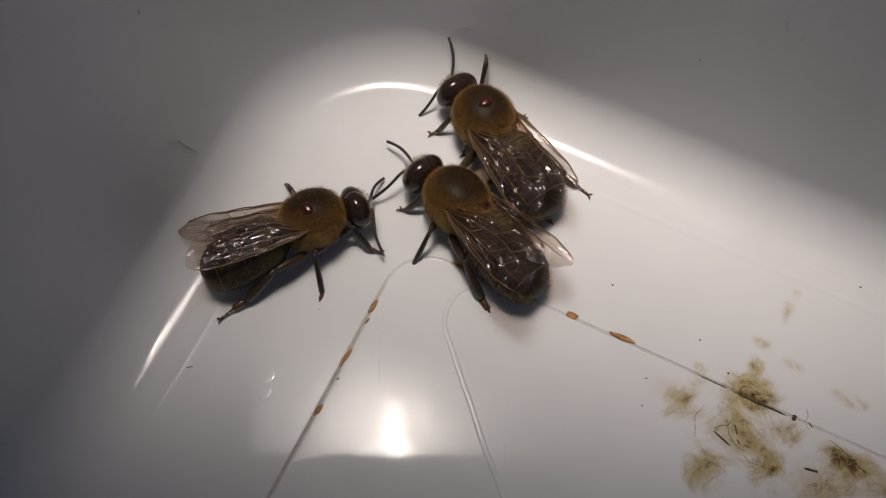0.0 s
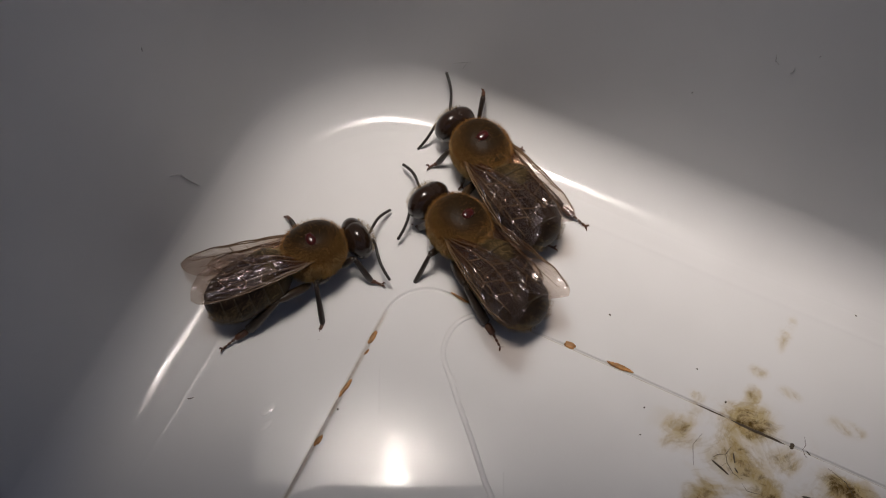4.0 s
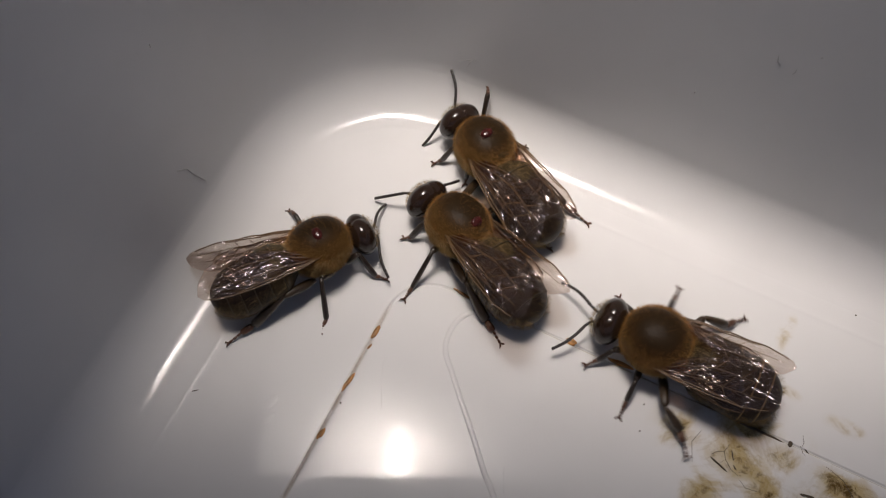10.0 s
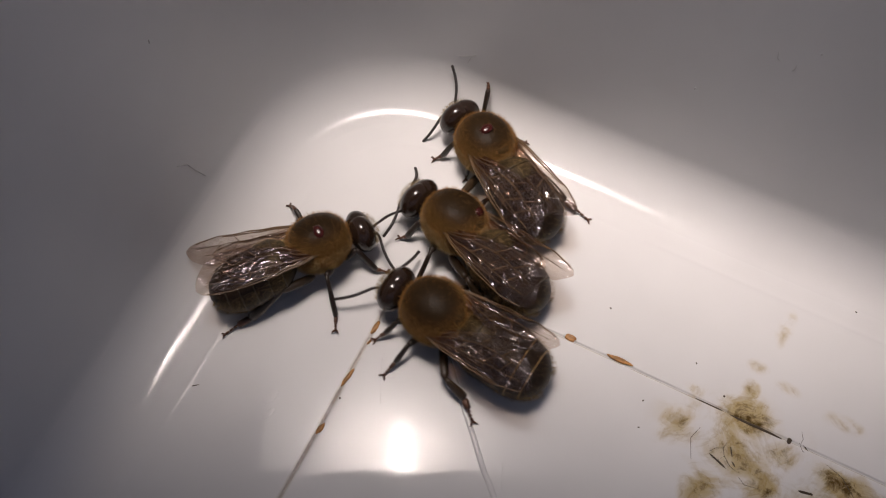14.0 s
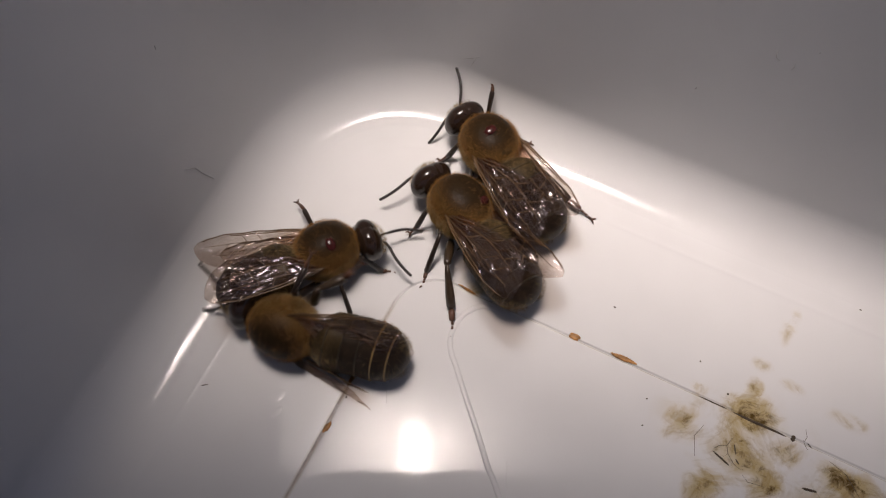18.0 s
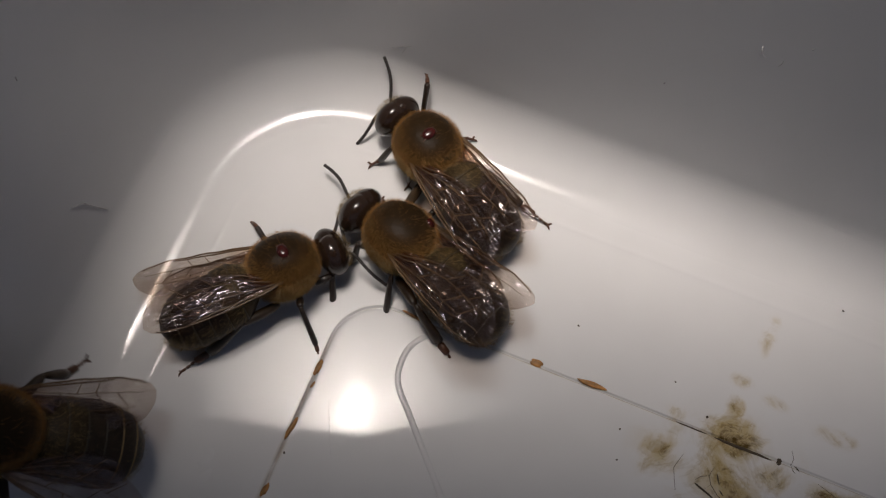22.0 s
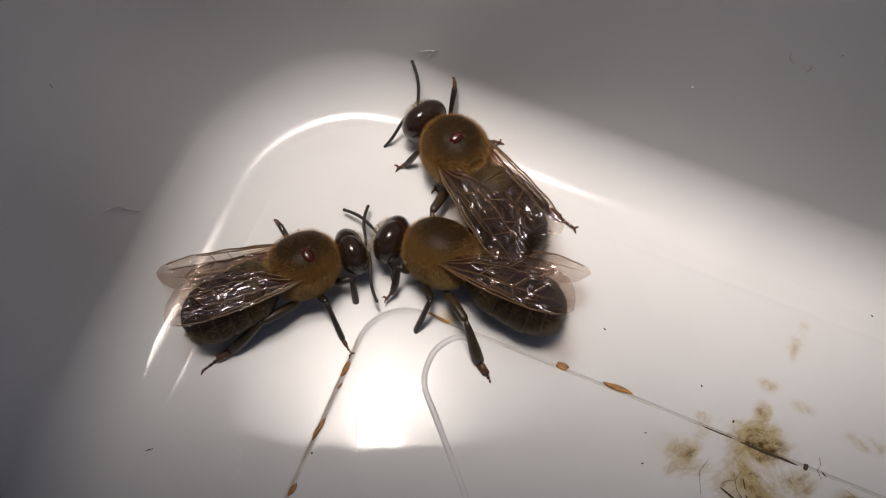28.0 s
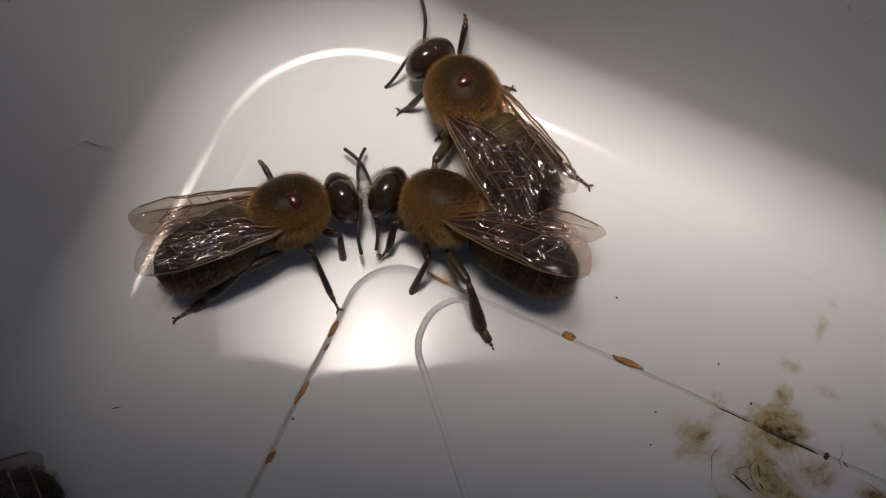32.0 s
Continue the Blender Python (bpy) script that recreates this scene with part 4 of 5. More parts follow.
    MIDDLE_ROWS = [
        (0, 1.01, -0.81, 0.19, 23.8, 0.1, 133.3),
        (0.5, 1.30, -0.64, 0.13, 18.8, 0.2, 132.2),
        (1, 2.63, -0.16, 0.09, 13.8, -0.2, 123.6),
        (1.5, 2.87, 0.32, 0.06, 13.8, 0.0, 124.6),
        (2, 2.80, 0.33, 0.05, 13.8, 0.0, 122.1),
        (2.5, 2.18, 0.37, 0.08, 13.8, -0.2, 124.2),
        (3, 2.03, 0.42, 0.03, 13.8, 0.0, 126.7),
        (3.5, 1.79, 0.12, 0.08, 15.8, 0.1, 128.7),
        (5.5, 0.79, -1.08, 0.15, 23.8, -0.1, 134.9),
        (6, 0.65, -1.32, 0.20, 23.8, 0.0, 136.9),
        (6.5, 0.72, -1.14, 0.20, 23.8, -0.4, 140.4),
        (7, 0.66, -1.36, 0.19, 23.8, -0.0, 137.1),
        (7.5, 0.62, -1.15, 0.16, 23.8, -0.1, 135.7),
        (8, 0.79, -0.98, 0.18, 23.8, 0.1, 134.3),
        (8.5, 1.12, -0.42, 0.17, 23.8, -0.1, 133.8),
        (9, 1.03, -0.44, 0.19, 23.8, -0.0, 133.3),
        (9.5, 1.06, -0.33, 0.21, 23.8, -0.3, 133.8),
        (10, 0.99, -0.59, 0.20, 23.8, -0.2, 132.0),
        (10.5, 1.17, 0.09, 0.21, 23.8, -0.1, 134.4),
        (11, 1.10, -0.16, 0.21, 23.8, -0.3, 134.1),
        (11.5, 1.07, -0.18, 0.19, 23.8, -0.4, 136.2),
        (12, 1.13, -0.04, 0.20, 23.8, -0.3, 136.8),
        (12.5, 1.02, -0.45, 0.20, 23.8, -0.2, 134.8),
        (13, 0.96, -0.57, 0.16, 23.8, 0.0, 135.4),
        (13.5, 0.86, -0.68, 0.19, 23.8, -0.4, 136.2),
        (14, 0.94, -0.55, 0.22, 23.8, -0.2, 138.8),
        (14.5, 0.90, -0.63, 0.18, 23.8, 0.2, 134.6),
        (16.5, 0.39, 0.60, 0.23, 23.8, -0.2, 128.9),
        (17, 0.61, 0.77, 0.22, 23.8, -0.1, 129.2),
        (17.5, 0.58, 0.89, 0.20, 23.8, -0.5, 129.0),
        (18, 0.54, 0.87, 0.22, 23.8, -0.1, 128.6),
        (18.5, 0.60, 0.95, 0.19, 23.8, -0.3, 128.9),
        (19, 0.51, 0.86, 0.18, 23.8, -0.3, 129.8),
        (19.5, 0.48, 0.79, 0.23, 23.8, -0.3, 129.7),
        (20, 0.43, 0.73, 0.18, 23.8, -0.0, 129.5),
        (20.5, 0.43, 0.67, 0.19, 23.8, -0.3, 131.4),
        (21, 0.70, -0.11, 0.14, 23.8, -0.2, 132.7),
        (21.5, 1.16, 0.24, 0.20, 23.8, -0.3, 135.3),
        (22, 0.91, -0.25, 0.23, 23.8, -0.1, 135.7),
        (22.5, 0.65, -0.76, 0.18, 23.8, 0.1, 136.4),
        (23, 0.90, -1.60, 0.29, 30.8, -0.0, 138.2),
        (23.5, 2.51, -2.19, 0.49, 37.8, 0.2, 151.7),
        (24, 2.46, -2.38, 0.49, 37.9, -0.2, 152.2),
        (24.5, 2.53, -1.77, 0.50, 38.0, -0.2, 149.3),
        (26.5, 2.45, -1.91, 0.50, 38.5, 0.2, 150.1),
        (27, 2.36, -1.56, 0.48, 38.6, -0.2, 152.8),
        (27.5, 2.39, -1.62, 0.53, 38.7, 0.1, 152.7),
        (28, 2.33, -1.59, 0.55, 38.9, 0.1, 153.5),
        (28.5, 2.27, -1.71, 0.55, 39.0, -0.3, 154.1),
        (29, 2.33, -1.65, 0.54, 39.1, 0.1, 154.1),
        (29.5, 2.25, -1.68, 0.51, 39.2, -0.1, 154.1),
        (30, 2.22, -1.66, 0.51, 39.3, -0.0, 154.6),
        (30.5, 2.22, -1.65, 0.57, 39.4, -0.2, 155.0),
        (31, 2.30, -1.60, 0.53, 39.6, -0.0, 154.7),
        (31.5, 2.22, -1.73, 0.55, 39.7, -0.2, 155.1),
        (32, 2.35, -1.65, 0.52, 39.8, -0.2, 155.3),
    ]
    TOP_ROWS = [
        (0, 3.62, 7.80, 0.08, 9.8, -0.4, 125.6),
        (13, 3.62, 7.80, 0.08, 9.8, -0.4, 125.6),
        (32, 3.62, 7.80, 0.08, 9.8, -0.4, 125.6),
    ]
    WALKER_ROWS = [
        (0, 37.00, -46.00, -0.05, 0.0, -0.6, 105.9),
        (5.4, 36.40, -42.00, -0.05, 0.0, -0.6, 105.9),
        (6.5, 33.40, -27.50, -0.05, 0.0, -0.6, 105.9),
        (7, 31.30, -20.55, -0.03, 0.0, -0.4, 105.7),
        (7.5, 30.32, -14.99, -0.01, -0.1, -0.5, 108.1),
        (8, 29.05, -12.40, -0.02, -0.2, -0.2, 113.8),
        (8.5, 25.11, -12.20, -0.03, -0.2, -0.2, 117.7),
        (9, 24.42, -11.71, -0.04, -0.2, -0.0, 116.9),
        (9.5, 22.16, -8.99, -0.02, -0.8, -0.5, 127.4),
        (10, 19.23, -9.22, 0.00, -1.5, -0.1, 153.3),
        (10.5, 17.28, -8.69, -0.06, -2.2, -0.0, 158.8),
        (11, 14.86, -9.84, -0.02, -2.7, 0.0, 168.3),
        (11.5, 12.46, -10.13, -0.05, -3.3, -0.1, 171.3),
        (12, 7.39, -10.37, -0.06, -4.0, -0.1, 192.5),
        (12.5, 4.49, -12.36, -0.07, -2.0, -0.2, 181.5),
        (13, 4.34, -13.20, -0.06, -0.0, 0.2, 181.5),
        (13.5, 4.87, -11.15, -0.04, 0.0, -0.3, 167.3),
        (14, 0.79, -7.65, -0.08, -0.0, -0.2, 148.3),
        (14.5, -0.92, -7.29, -0.06, 0.0, -0.4, 144.3),
        (16.5, -4.81, -2.84, -0.03, -0.0, -0.1, 110.1),
        (17, -4.11, -3.16, -0.03, -0.0, 0.1, 110.7),
        (17.5, -5.07, -2.67, -0.03, 0.0, 0.1, 115.0),
        (18, -11.17, -5.60, 1.5, -67.0, -0.2, 160.9),
        (18.5, -13.18, -7.94, 0.02, -6.7, -0.3, 177.7),
        (19, -16.01, -7.86, 0.02, -0.1, -0.3, 176.6),
        (19.5, -18.55, -6.72, 0.94, -0.0, -5.9, 158.3),
        (20, -22.06, -9.01, 2.29, -0.1, -13.8, 180.6),
        (20.5, -22.94, -9.78, 2.70, -0.1, -16.3, 183.8),
        (21, -24.04, -10.14, 4.76, -0.1, -28.7, 177.5),
        (21.5, -25.62, -10.28, 6.69, -0.1, -40.7, 177.3),
        (22, -26.92, -12.20, 7.37, -0.5, -44.6, 175.5),
        (22.5, -29.74, -15.61, 7.55, -3.4, -50.2, 176.0),
        (24.5, -37.48, -22.21, 13.79, -40.1, -79.9, 201.8),
        (26.5, -37.20, -23.39, 10.59, -41.5, -65.5, 221.4),
        (28, -35.39, -22.51, 7.08, -26.0, -52.7, 214.2),
        (28.5, -31.38, -21.30, 2.57, -6.6, -19.5, 206.8),
        (29, -34.07, -20.09, 7.29, -26.1, -49.2, 218.3),
        (29.5, -36.03, -24.17, 6.55, -24.3, -51.1, 212.7),
        (30, -36.08, -21.90, 8.83, -38.3, -59.1, 221.6),
        (30.5, -35.45, -22.26, 6.77, -27.8, -52.0, 216.3),
        (31, -34.57, -21.94, 5.46, -20.1, -45.7, 210.4),
        (31.5, -32.19, -21.04, 2.84, -10.0, -24.2, 207.6),
        (32, -32.12, -21.95, 2.35, -8.4, -20.2, 207.9),
    ]

    def keyed(thing, rows):
        walk(thing, [(t, pose(x * MM, y * MM, z * MM, a, b, c)) for t, x, y, z, a, b, c in rows])

    def turned(piece, rows):
        x, y, z = piece.location
        walk(piece, [(t, pose(x, y, z, a, b, c)) for t, a, b, c in rows])

    def piece_of(thing, name, side):
        for ob in thing.children:
            if ob.name.split(".")[0] == name and ob.location.y * side > 0:
                return ob
    keyed(left_bee, LEFT_ROWS)
    keyed(middle_bee, MIDDLE_ROWS)
    keyed(top_bee, TOP_ROWS)
    keyed(walker_bee, WALKER_ROWS)
    # phone slab slid relative to the lens, to set its shade and mirrored edge
    shade_shift = [(0, 14.2), (3, 16.9), (6, 18.8), (9, 18.7), (13, 17.6), (18, 18.9), (19, 17.5), (20, 15.1), (20.5, 13.2), (21, 8.7), (22, 5.5), (23, 5.8), (24, 6.1), (26.5, 6.6), (27.2, 6.0), (28, 1.0), (29, 0.7), (29.7, 3.9), (31, 4.1), (31.5, 2.9), (32, 1.9)]

    # shading shift of the slab at time t, in millimetres
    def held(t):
        for (a, p), (b, q) in zip(shade_shift, shade_shift[1:]):
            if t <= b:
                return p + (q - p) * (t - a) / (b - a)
        return shade_shift[-1][1]
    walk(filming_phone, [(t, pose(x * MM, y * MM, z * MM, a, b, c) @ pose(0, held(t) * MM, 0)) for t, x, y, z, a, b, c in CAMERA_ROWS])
    keyed(left_mite, [
        (0, -11.85, -0.43, 5.79, 4, -5, 26),
        (0.5, -11.84, -0.41, 5.78, 4, -4, 26),
        (1, -11.77, -0.37, 5.79, 3, -4, 26),
        (1.5, -11.78, -0.35, 5.77, 3, -4, 26),
        (2, -11.71, -0.35, 5.78, 3, -3, 26),
        (2.5, -11.71, -0.34, 5.79, 3, -3, 27),
        (3, -11.69, -0.25, 5.78, 3, -3, 27),
        (3.5, -11.63, -0.26, 5.78, 3, -3, 27),
        (5.5, -11.56, -0.28, 5.80, 2, -2, 28),
        (6, -11.52, -0.23, 5.78, 2, -1, 29),
        (6.5, -11.57, -0.25, 5.76, 2, -1, 30),
        (7, -11.45, -0.19, 5.80, 1, -1, 28),
        (7.5, -11.47, -0.11, 5.77, 1, -0, 29),
        (8, -11.39, -0.12, 5.78, 1, -0, 27),
        (8.5, -11.41, -0.19, 5.82, 1, -0, 28),
        (9, -11.45, -0.08, 5.81, 1, 0, 28),
        (9.5, -11.47, -0.13, 5.81, 1, 1, 28),
        (10, -11.43, -0.19, 5.79, 0, 1, 28),
        (10.5, -11.45, -0.04, 5.80, 0, 1, 29),
        (11, -11.44, -0.13, 5.78, 0, 1, 28),
        (11.5, -11.41, -0.14, 5.81, -0, 1, 28),
        (12, -11.41, -0.03, 5.79, -0, 2, 29),
        (12.5, -11.48, 0.08, 5.76, -0, 2, 28),
        (13, -11.55, -0.25, 5.79, -1, 2, 28),
        (13.5, -11.37, -0.28, 5.83, 2, 3, 27),
        (14, -11.27, -0.42, 5.81, 5, 3, 27),
        (14.5, -11.11, -0.46, 5.76, 7, 3, 26),
        (16.5, -11.73, 0.58, 5.65, 18, 5, 39),
        (17, -11.55, 0.48, 5.58, 24, 5, 39),
        (17.5, -11.50, -0.01, 5.69, 21, 6, 37),
        (18, -10.65, -1.41, 5.68, 17, 8, 26),
        (18.5, -10.30, -3.04, 5.80, 10, 8, 16),
        (19, -10.18, -2.26, 5.80, 2, 9, 15),
        (19.5, -9.66, -0.58, 5.72, -10, 10, 10),
        (20, -9.52, 1.25, 5.58, -21, 9, 16),
        (20.5, -9.69, 1.16, 5.57, -21, 9, 16),
        (21, -8.69, 0.23, 5.63, -16, 8, 17),
        (21.5, -8.36, 0.93, 5.66, -11, 7, 20),
        (22, -8.50, 0.87, 5.73, -6, 6, 23),
        (22.5, -8.62, 0.78, 5.74, -2, 5, 25),
        (23, -8.43, 0.54, 5.76, 3, 5, 25),
        (23.5, -8.70, 0.83, 5.75, 3, 5, 25),
        (24, -8.68, 0.87, 5.72, 4, 5, 25),
        (24.5, -8.87, 1.04, 5.73, 4, 6, 27),
        (26.5, -8.57, 0.89, 5.69, 5, 8, 25),
        (27, -8.61, 0.87, 5.70, 5, 9, 25),
        (27.5, -8.59, 0.85, 5.73, 6, 9, 25),
        (28, -8.72, 0.80, 5.68, 6, 10, 23),
        (28.5, -8.76, 0.60, 5.71, 6, 10, 22),
        (29, -8.84, 0.82, 5.67, 6, 10, 22),
        (29.5, -8.77, 0.90, 5.68, 6, 10, 22),
        (30, -8.68, 1.06, 5.72, 6, 10, 23),
        (30.5, -8.63, 1.04, 5.67, 6, 10, 23),
        (31, -8.74, 1.07, 5.72, 6, 11, 23),
        (31.5, -8.77, 1.04, 5.68, 6, 11, 24),
        (32, -8.83, 1.04, 5.70, 6, 11, 24),
    ])
    keyed(middle_mite, [
        (0, 2.95, 0.87, 4.37, 65, -30, 86),
        (0.5, 2.91, 0.83, 4.71, 53, -35, 94),
        (1, 4.00, 0.89, 5.06, 40, -38, 96),
        (1.5, 4.06, 1.53, 5.25, 32, -35, 105),
        (2, 3.86, 1.66, 5.47, 25, -31, 109),
        (2.5, 2.97, 1.90, 5.71, 19, -26, 116),
        (3, 2.46, 2.20, 5.83, 14, -20, 122),
        (3.5, 2.01, 2.25, 5.97, 12, -14, 126),
        (5.5, 0.18, 2.21, 5.96, 10, 8, 136),
        (6, -0.31, 2.04, 5.98, 9, 12, 139),
        (6.5, -0.46, 1.85, 6.05, 3, 9, 141),
        (7, -0.42, 1.41, 6.05, -3, 6, 137),
        (7.5, -0.45, 1.34, 6.01, -9, 3, 135),
        (8, -0.30, 1.24, 5.97, -14, 0, 134),
        (8.5, 0.01, 1.51, 5.89, -20, -3, 135),
        (9, -0.11, 1.24, 5.81, -26, -5, 136),
        (9.5, 1.02, 1.40, 5.92, -6, -18, 136),
        (10, 2.02, 1.37, 5.60, 19, -28, 123),
        (10.5, 2.24, 2.18, 5.55, 24, -27, 123),
        (11, 2.30, 2.01, 5.48, 28, -27, 121),
        (11.5, 2.30, 2.12, 5.38, 33, -26, 121),
        (12, 2.43, 2.38, 5.31, 37, -25, 119),
        (12.5, 2.49, 2.02, 5.22, 41, -23, 116),
        (13, 2.47, 2.03, 5.07, 45, -22, 115),
        (13.5, 2.37, 1.94, 5.10, 46, -22, 115),
        (14, 2.32, 2.16, 5.11, 47, -21, 118),
        (14.5, 2.47, 2.01, 5.06, 47, -21, 114),
        (16.5, 2.27, 3.10, 5.06, 49, -20, 107),
        (17, 2.48, 3.29, 5.03, 50, -20, 108),
        (17.5, 2.45, 3.39, 5.05, 49, -20, 108),
        (18, 2.39, 3.38, 5.09, 48, -20, 108),
        (18.5, 2.42, 3.46, 5.10, 47, -20, 109),
        (19, 2.26, 3.39, 5.12, 46, -20, 111),
        (19.5, 2.21, 3.32, 5.20, 45, -20, 111),
        (20, 2.13, 3.28, 5.18, 44, -20, 112),
        (20.5, 2.16, 3.37, 5.06, 49, -18, 112),
        (21, 2.44, 2.78, 4.87, 54, -16, 113),
        (21.5, 2.84, 3.33, 4.77, 58, -14, 115),
        (22, 2.62, 3.00, 4.64, 63, -11, 115),
        (22.5, 2.33, 2.65, 4.42, 68, -9, 116),
        (23, 2.80, 2.32, 3.87, 79, -4, 118),
        (23.5, 3.65, 2.40, 3.58, 84, -2, 131),
        (24, 3.59, 2.19, 3.62, 83, -3, 131),
        (24.5, 3.92, 2.71, 3.67, 82, -3, 127),
        (26.5, 3.83, 2.49, 3.80, 78, -5, 126),
        (27, 3.56, 2.87, 3.83, 78, -6, 128),
        (27.5, 3.59, 2.78, 3.90, 76, -6, 128),
        (28, 3.50, 2.80, 3.96, 76, -7, 128),
        (28.5, 3.48, 2.59, 3.94, 76, -8, 126),
        (29, 3.60, 2.57, 3.90, 76, -8, 124),
        (29.5, 3.61, 2.43, 3.84, 77, -9, 121),
        (30, 3.60, 2.37, 3.81, 78, -9, 119),
        (30.5, 3.64, 2.28, 3.84, 78, -9, 117),
        (31, 3.79, 2.22, 3.77, 79, -10, 114),
        (31.5, 3.74, 1.99, 3.77, 80, -10, 112),
        (32, 3.90, 1.98, 3.71, 80, -10, 110),
    ])
    keyed(top_mite, [
        (0, 2.84, 9.91, 6.11, 0, -1, 126),
        (13, 2.84, 9.91, 6.11, 0, -1, 126),
        (32, 2.84, 9.91, 6.11, 0, -1, 126),
    ])
    turned(piece_of(left_bee, "front_leg", -1), [(0, 1.2, 3.0, 1.9), (6, 1.7, 4.5, -5.1), (9, 1.3, 3.3, -4.9), (13, -0.0, -0.0, -0.0), (18, -3.5, -8.9, 10.0), (23, 16.6, 36.7, 27.3), (28, 10.6, 25.5, 1.5), (32, 11.9, 28.3, -24.0)])
    turned(piece_of(left_bee, "middle_leg", -1), [(0, 4.4, -3.5, -9.0), (6, 1.7, -1.4, -13.4), (9, 0.9, -0.8, -12.6), (13, 0.0, -0.0, -0.0), (17, -0.9, 0.8, 38.8), (20, 9.9, -7.9, 23.2), (21, 6.4, -5.2, 21.6), (23, 11.8, -9.4, 35.9), (28, 8.1, -6.5, 47.2), (32, 7.3, -5.9, 45.4)])
    turned(piece_of(left_bee, "hind_leg", -1), [(0, 0.0, -2.0, 3.3), (6, 0.0, -0.3, 1.3), (9, 0.0, -0.6, 1.9), (13, 0.0, 0.0, -0.0), (17, -0.0, 1.4, 1.7), (20, 0.1, -11.3, 10.4), (21, 0.0, -0.6, -2.2), (23, 0.0, -2.1, -0.8), (28, 0.0, -2.9, 0.9), (32, 0.0, -1.2, -0.7)])
    turned(piece_of(middle_bee, "front_leg", 1), [(0, 1.0, -2.8, -2.1), (6, 3.7, -10.4, -35.9), (9, -0.8, 2.2, 11.5), (13, 0.0, 0.0, 0.0), (19, -3.9, 10.9, 70.8), (20, -5.9, 16.4, 57.4), (28, -6.0, 16.5, 20.1), (32, -6.6, 18.1, 12.0)])
    turned(piece_of(middle_bee, "middle_leg", 1), [(0, -6.6, -2.1, 6.5), (6, -4.5, -1.4, -6.4), (9, 1.1, 0.3, 2.2), (13, 0.0, -0.0, 0.0), (19, 3.1, 1.0, 30.4), (20, 5.3, 1.7, 28.8), (21, 2.6, 0.8, 40.3), (23, -3.1, -1.0, 49.7), (28, -28.1, -8.4, 19.6), (32, -29.8, -8.8, 15.8)])
    turned(piece_of(middle_bee, "hind_leg", 1), [(0, -0.4, -3.0, 1.8), (6, 0.4, 2.7, 3.7), (9, 0.3, 2.2, 5.5), (13, 0.0, 0.0, 0.0), (17, 0.9, 6.0, 7.1), (18, -1.5, -9.7, -20.3), (19, -1.5, -9.8, -21.1), (20, -1.4, -9.6, -20.8), (21, -1.0, -6.4, -9.5), (23, -0.1, -0.5, 6.8), (28, -3.2, -20.6, -9.8), (32, -3.2, -20.7, -9.5)])
    turned(piece_of(left_bee, "antenna", 1), [(0, 3.2, -8.2, 29.0), (6, 2.6, -6.7, 16.4), (9, 3.2, -8.2, 32.9), (13, 1.8, -4.6, 4.9), (18, -1.4, 3.7, -27.5), (19, 4.6, -11.7, 44.7), (20, 8.2, -20.2, 52.7), (21, 14.0, -31.7, 53.2), (23, 8.3, -20.4, 36.6), (28, 10.4, -24.8, 40.6), (32, 9.5, -22.9, 37.2)])
    turned(piece_of(left_bee, "antenna", -1), [(0, 13.2, 30.3, -78.9), (6, 12.6, 29.1, -66.9), (9, 11.8, 27.7, -80.7), (13, 12.0, 28.0, -64.9), (18, 5.9, 14.8, -48.3), (19, 3.9, 9.9, -12.5), (20, 9.4, 22.6, -23.7), (21, 10.5, 25.0, 2.7), (23, 14.2, 32.1, -71.3), (28, 11.0, 26.0, -84.2), (32, 11.0, 26.1, -95.2)])
    turned(piece_of(middle_bee, "antenna", 1), [(0, -14.8, 33.2, 50.1), (6, -8.6, 21.1, 108.7), (9, -12.2, 28.4, -18.0), (13, -9.4, 22.7, 89.1), (18, -10.1, 24.2, 56.9), (19, -9.8, 23.6, 59.1), (20, -9.8, 23.7, 60.3), (21, -10.5, 25.0, 49.3), (23, -6.2, 15.5, 126.6), (28, -9.5, 23.0, 131.4), (32, -15.4, 34.2, 116.5)])
    turned(piece_of(middle_bee, "antenna", -1), [(0, 0.0, 0.1, 14.1), (6, -0.9, -2.4, -21.0), (9, -9.1, -22.0, -90.8), (13, -0.3, -0.9, -33.1), (18, -5.5, -13.9, -57.7), (19, 0.9, 2.2, -50.8), (20, 3.7, 9.3, -27.8), (21, -1.5, -3.8, 12.2), (23, -4.3, -10.9, -2.0), (28, -3.6, -9.0, -2.1), (32, -7.9, -19.5, -10.3)])
    turned(piece_of(top_bee, "antenna", 1), [(0, -11.0, 40.0, 59.3), (13, -11.0, 40.0, 59.3), (32, -11.0, 40.0, 59.3)])
    turned(piece_of(top_bee, "antenna", -1), [(0, -23.1, -45.2, 9.1), (13, -23.1, -45.2, 9.1), (32, -23.1, -45.2, 9.1)])
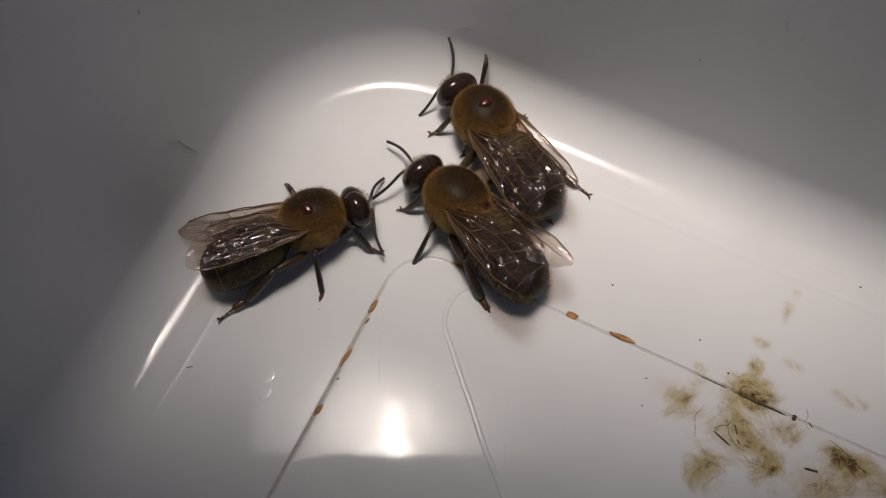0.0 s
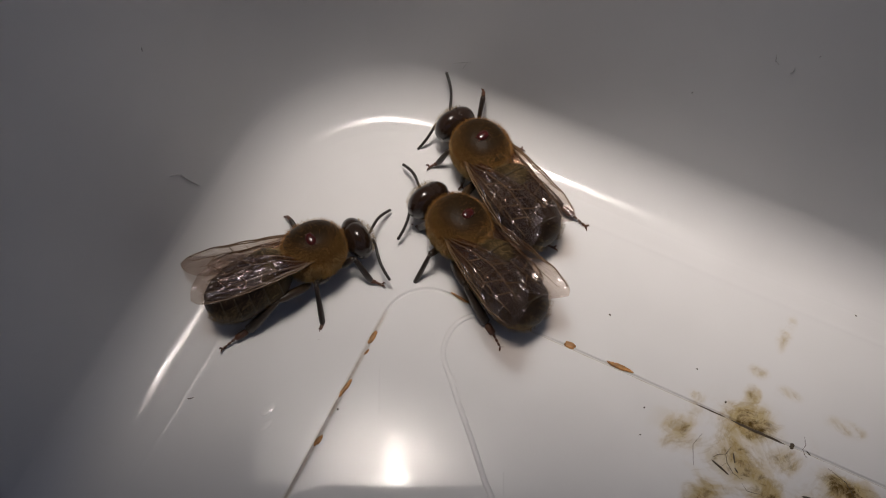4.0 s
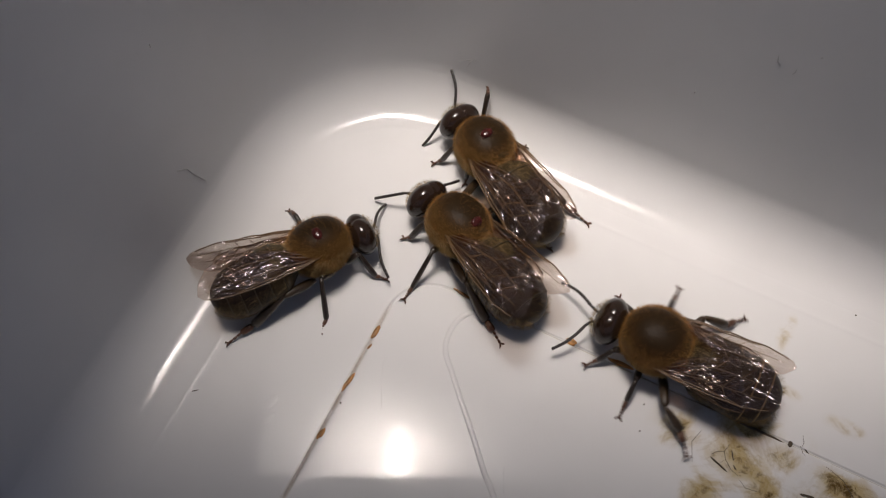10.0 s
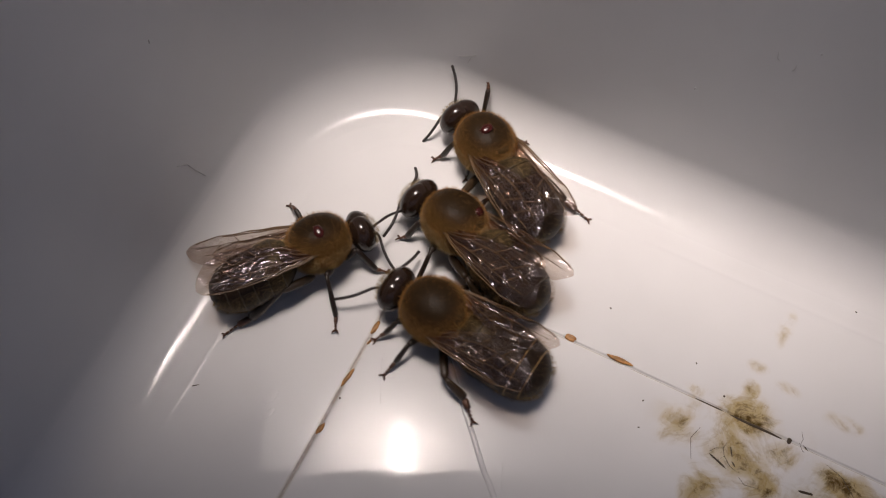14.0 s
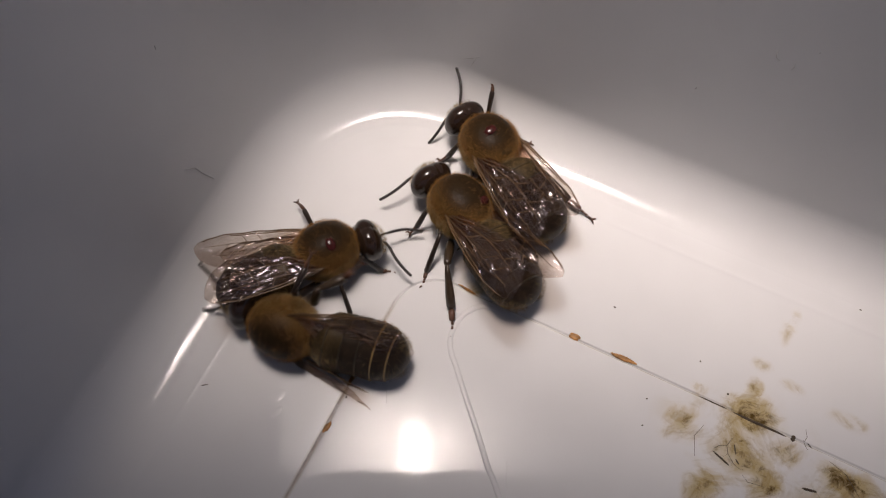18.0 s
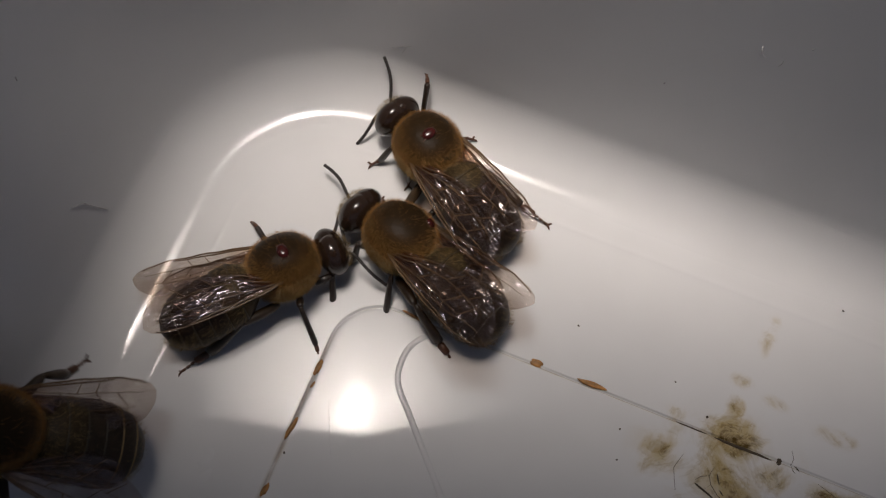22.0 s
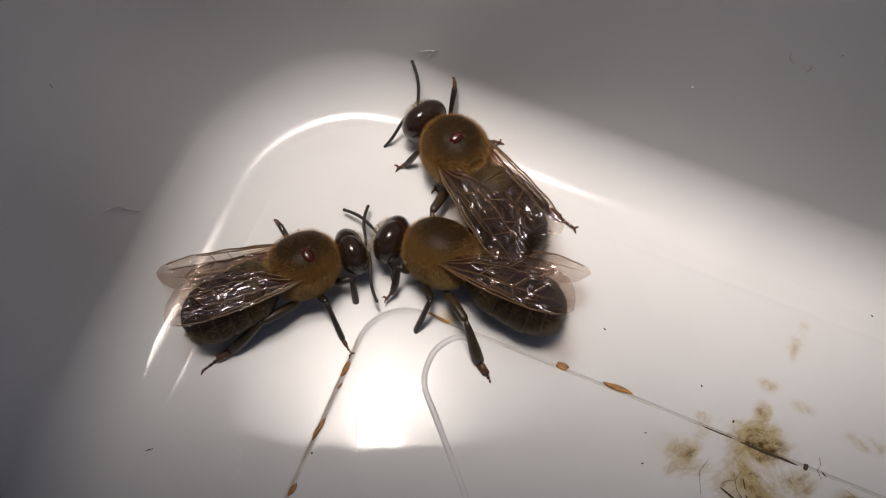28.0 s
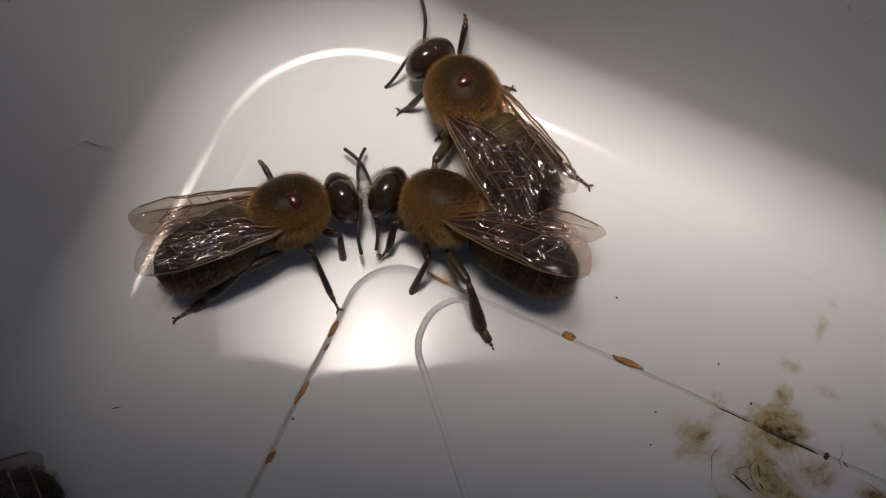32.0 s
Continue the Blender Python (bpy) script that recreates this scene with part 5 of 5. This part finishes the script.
    turned(piece_of(walker_bee, "antenna", 1), [(0, -3.7, 9.4, 100.4), (7.5, -3.7, 9.4, 100.4), (9, -0.8, 2.1, -4.9), (10, -0.2, 0.4, 38.3), (11, 0.2, -0.4, 12.4), (12, 0.6, -1.4, 11.2), (13, 0.2, -0.6, 25.2), (17, 1.5, -3.9, 4.9), (20, 21.8, -43.5, 29.9), (32, 21.8, -43.5, 29.9)])
    turned(piece_of(walker_bee, "antenna", -1), [(0, 5.5, 13.7, -84.5), (7.5, 5.5, 13.7, -84.5), (9, 0.0, 0.0, -68.1), (10, 0.1, 0.2, 2.0), (11, 0.7, 1.9, 0.9), (12, 0.9, 2.3, -42.2), (13, 0.1, 0.3, -87.9), (17, 0.5, 1.3, -14.4), (20, -81.5, -68.5, -3.1), (32, -81.5, -68.5, -3.1)])
    # the walker's legs swing in two alternating tripods while it walks
    strides = [(6.0, 0), (6.5, 1), (12.3, 1), (12.7, 0.15), (13.2, 0.15), (13.5, 1), (14.6, 1), (15.5, 0.5), (16.4, 0.2), (17.3, 0.2), (17.7, 1), (22.5, 1), (23, 0.3), (32, 0.3)]

    def stride(t):
        for (a, p), (b, q) in zip(strides, strides[1:]):
            if t <= b:
                return p + (q - p) * max(0.0, t - a) / (b - a)
        return 0
    for n, (which, side) in enumerate((("front", 1), ("middle", -1), ("hind", 1), ("front", -1), ("middle", 1), ("hind", -1))):
        rows = [(0, 0, 0, 0)]
        for k in range(60, 321):
            t = k / 10
            swing = math.sin(2 * math.pi * 2.2 * t + (0 if n < 3 else math.pi)) * stride(t)
            lift = max(0.0, math.cos(2 * math.pi * 2.2 * t + (0 if n < 3 else math.pi))) * stride(t)
            rows.append((t, 6 * lift * side, 0, -15 * swing * side))
        turned(piece_of(walker_bee, which + "_leg", side), rows)

    # its forewings lie folded, and open now and then
    opened = [(0, 0), (11.4, 0), (12.3, 1), (13.3, 1), (13.9, 0.1), (17.4, 0.1), (18.0, 0.9), (18.7, 0.2), (19.2, 0.3), (19.8, 0.9), (22, 0.7), (26, 0.2), (32, 0.2)]
    for side, wide in ((1, (34, 10, 4)), (-1, (21, 4, -5))):
        rows = []
        for t, f in opened:
            yaw, roll, pitch = (a + (b - a) * f for a, b in zip((2, 28, 12), wide))
            rows.append((t, -roll * side, pitch, -yaw * side))
        turned(piece_of(walker_bee, "forewing", side), rows)
    scene.frame_set(1)



motions()
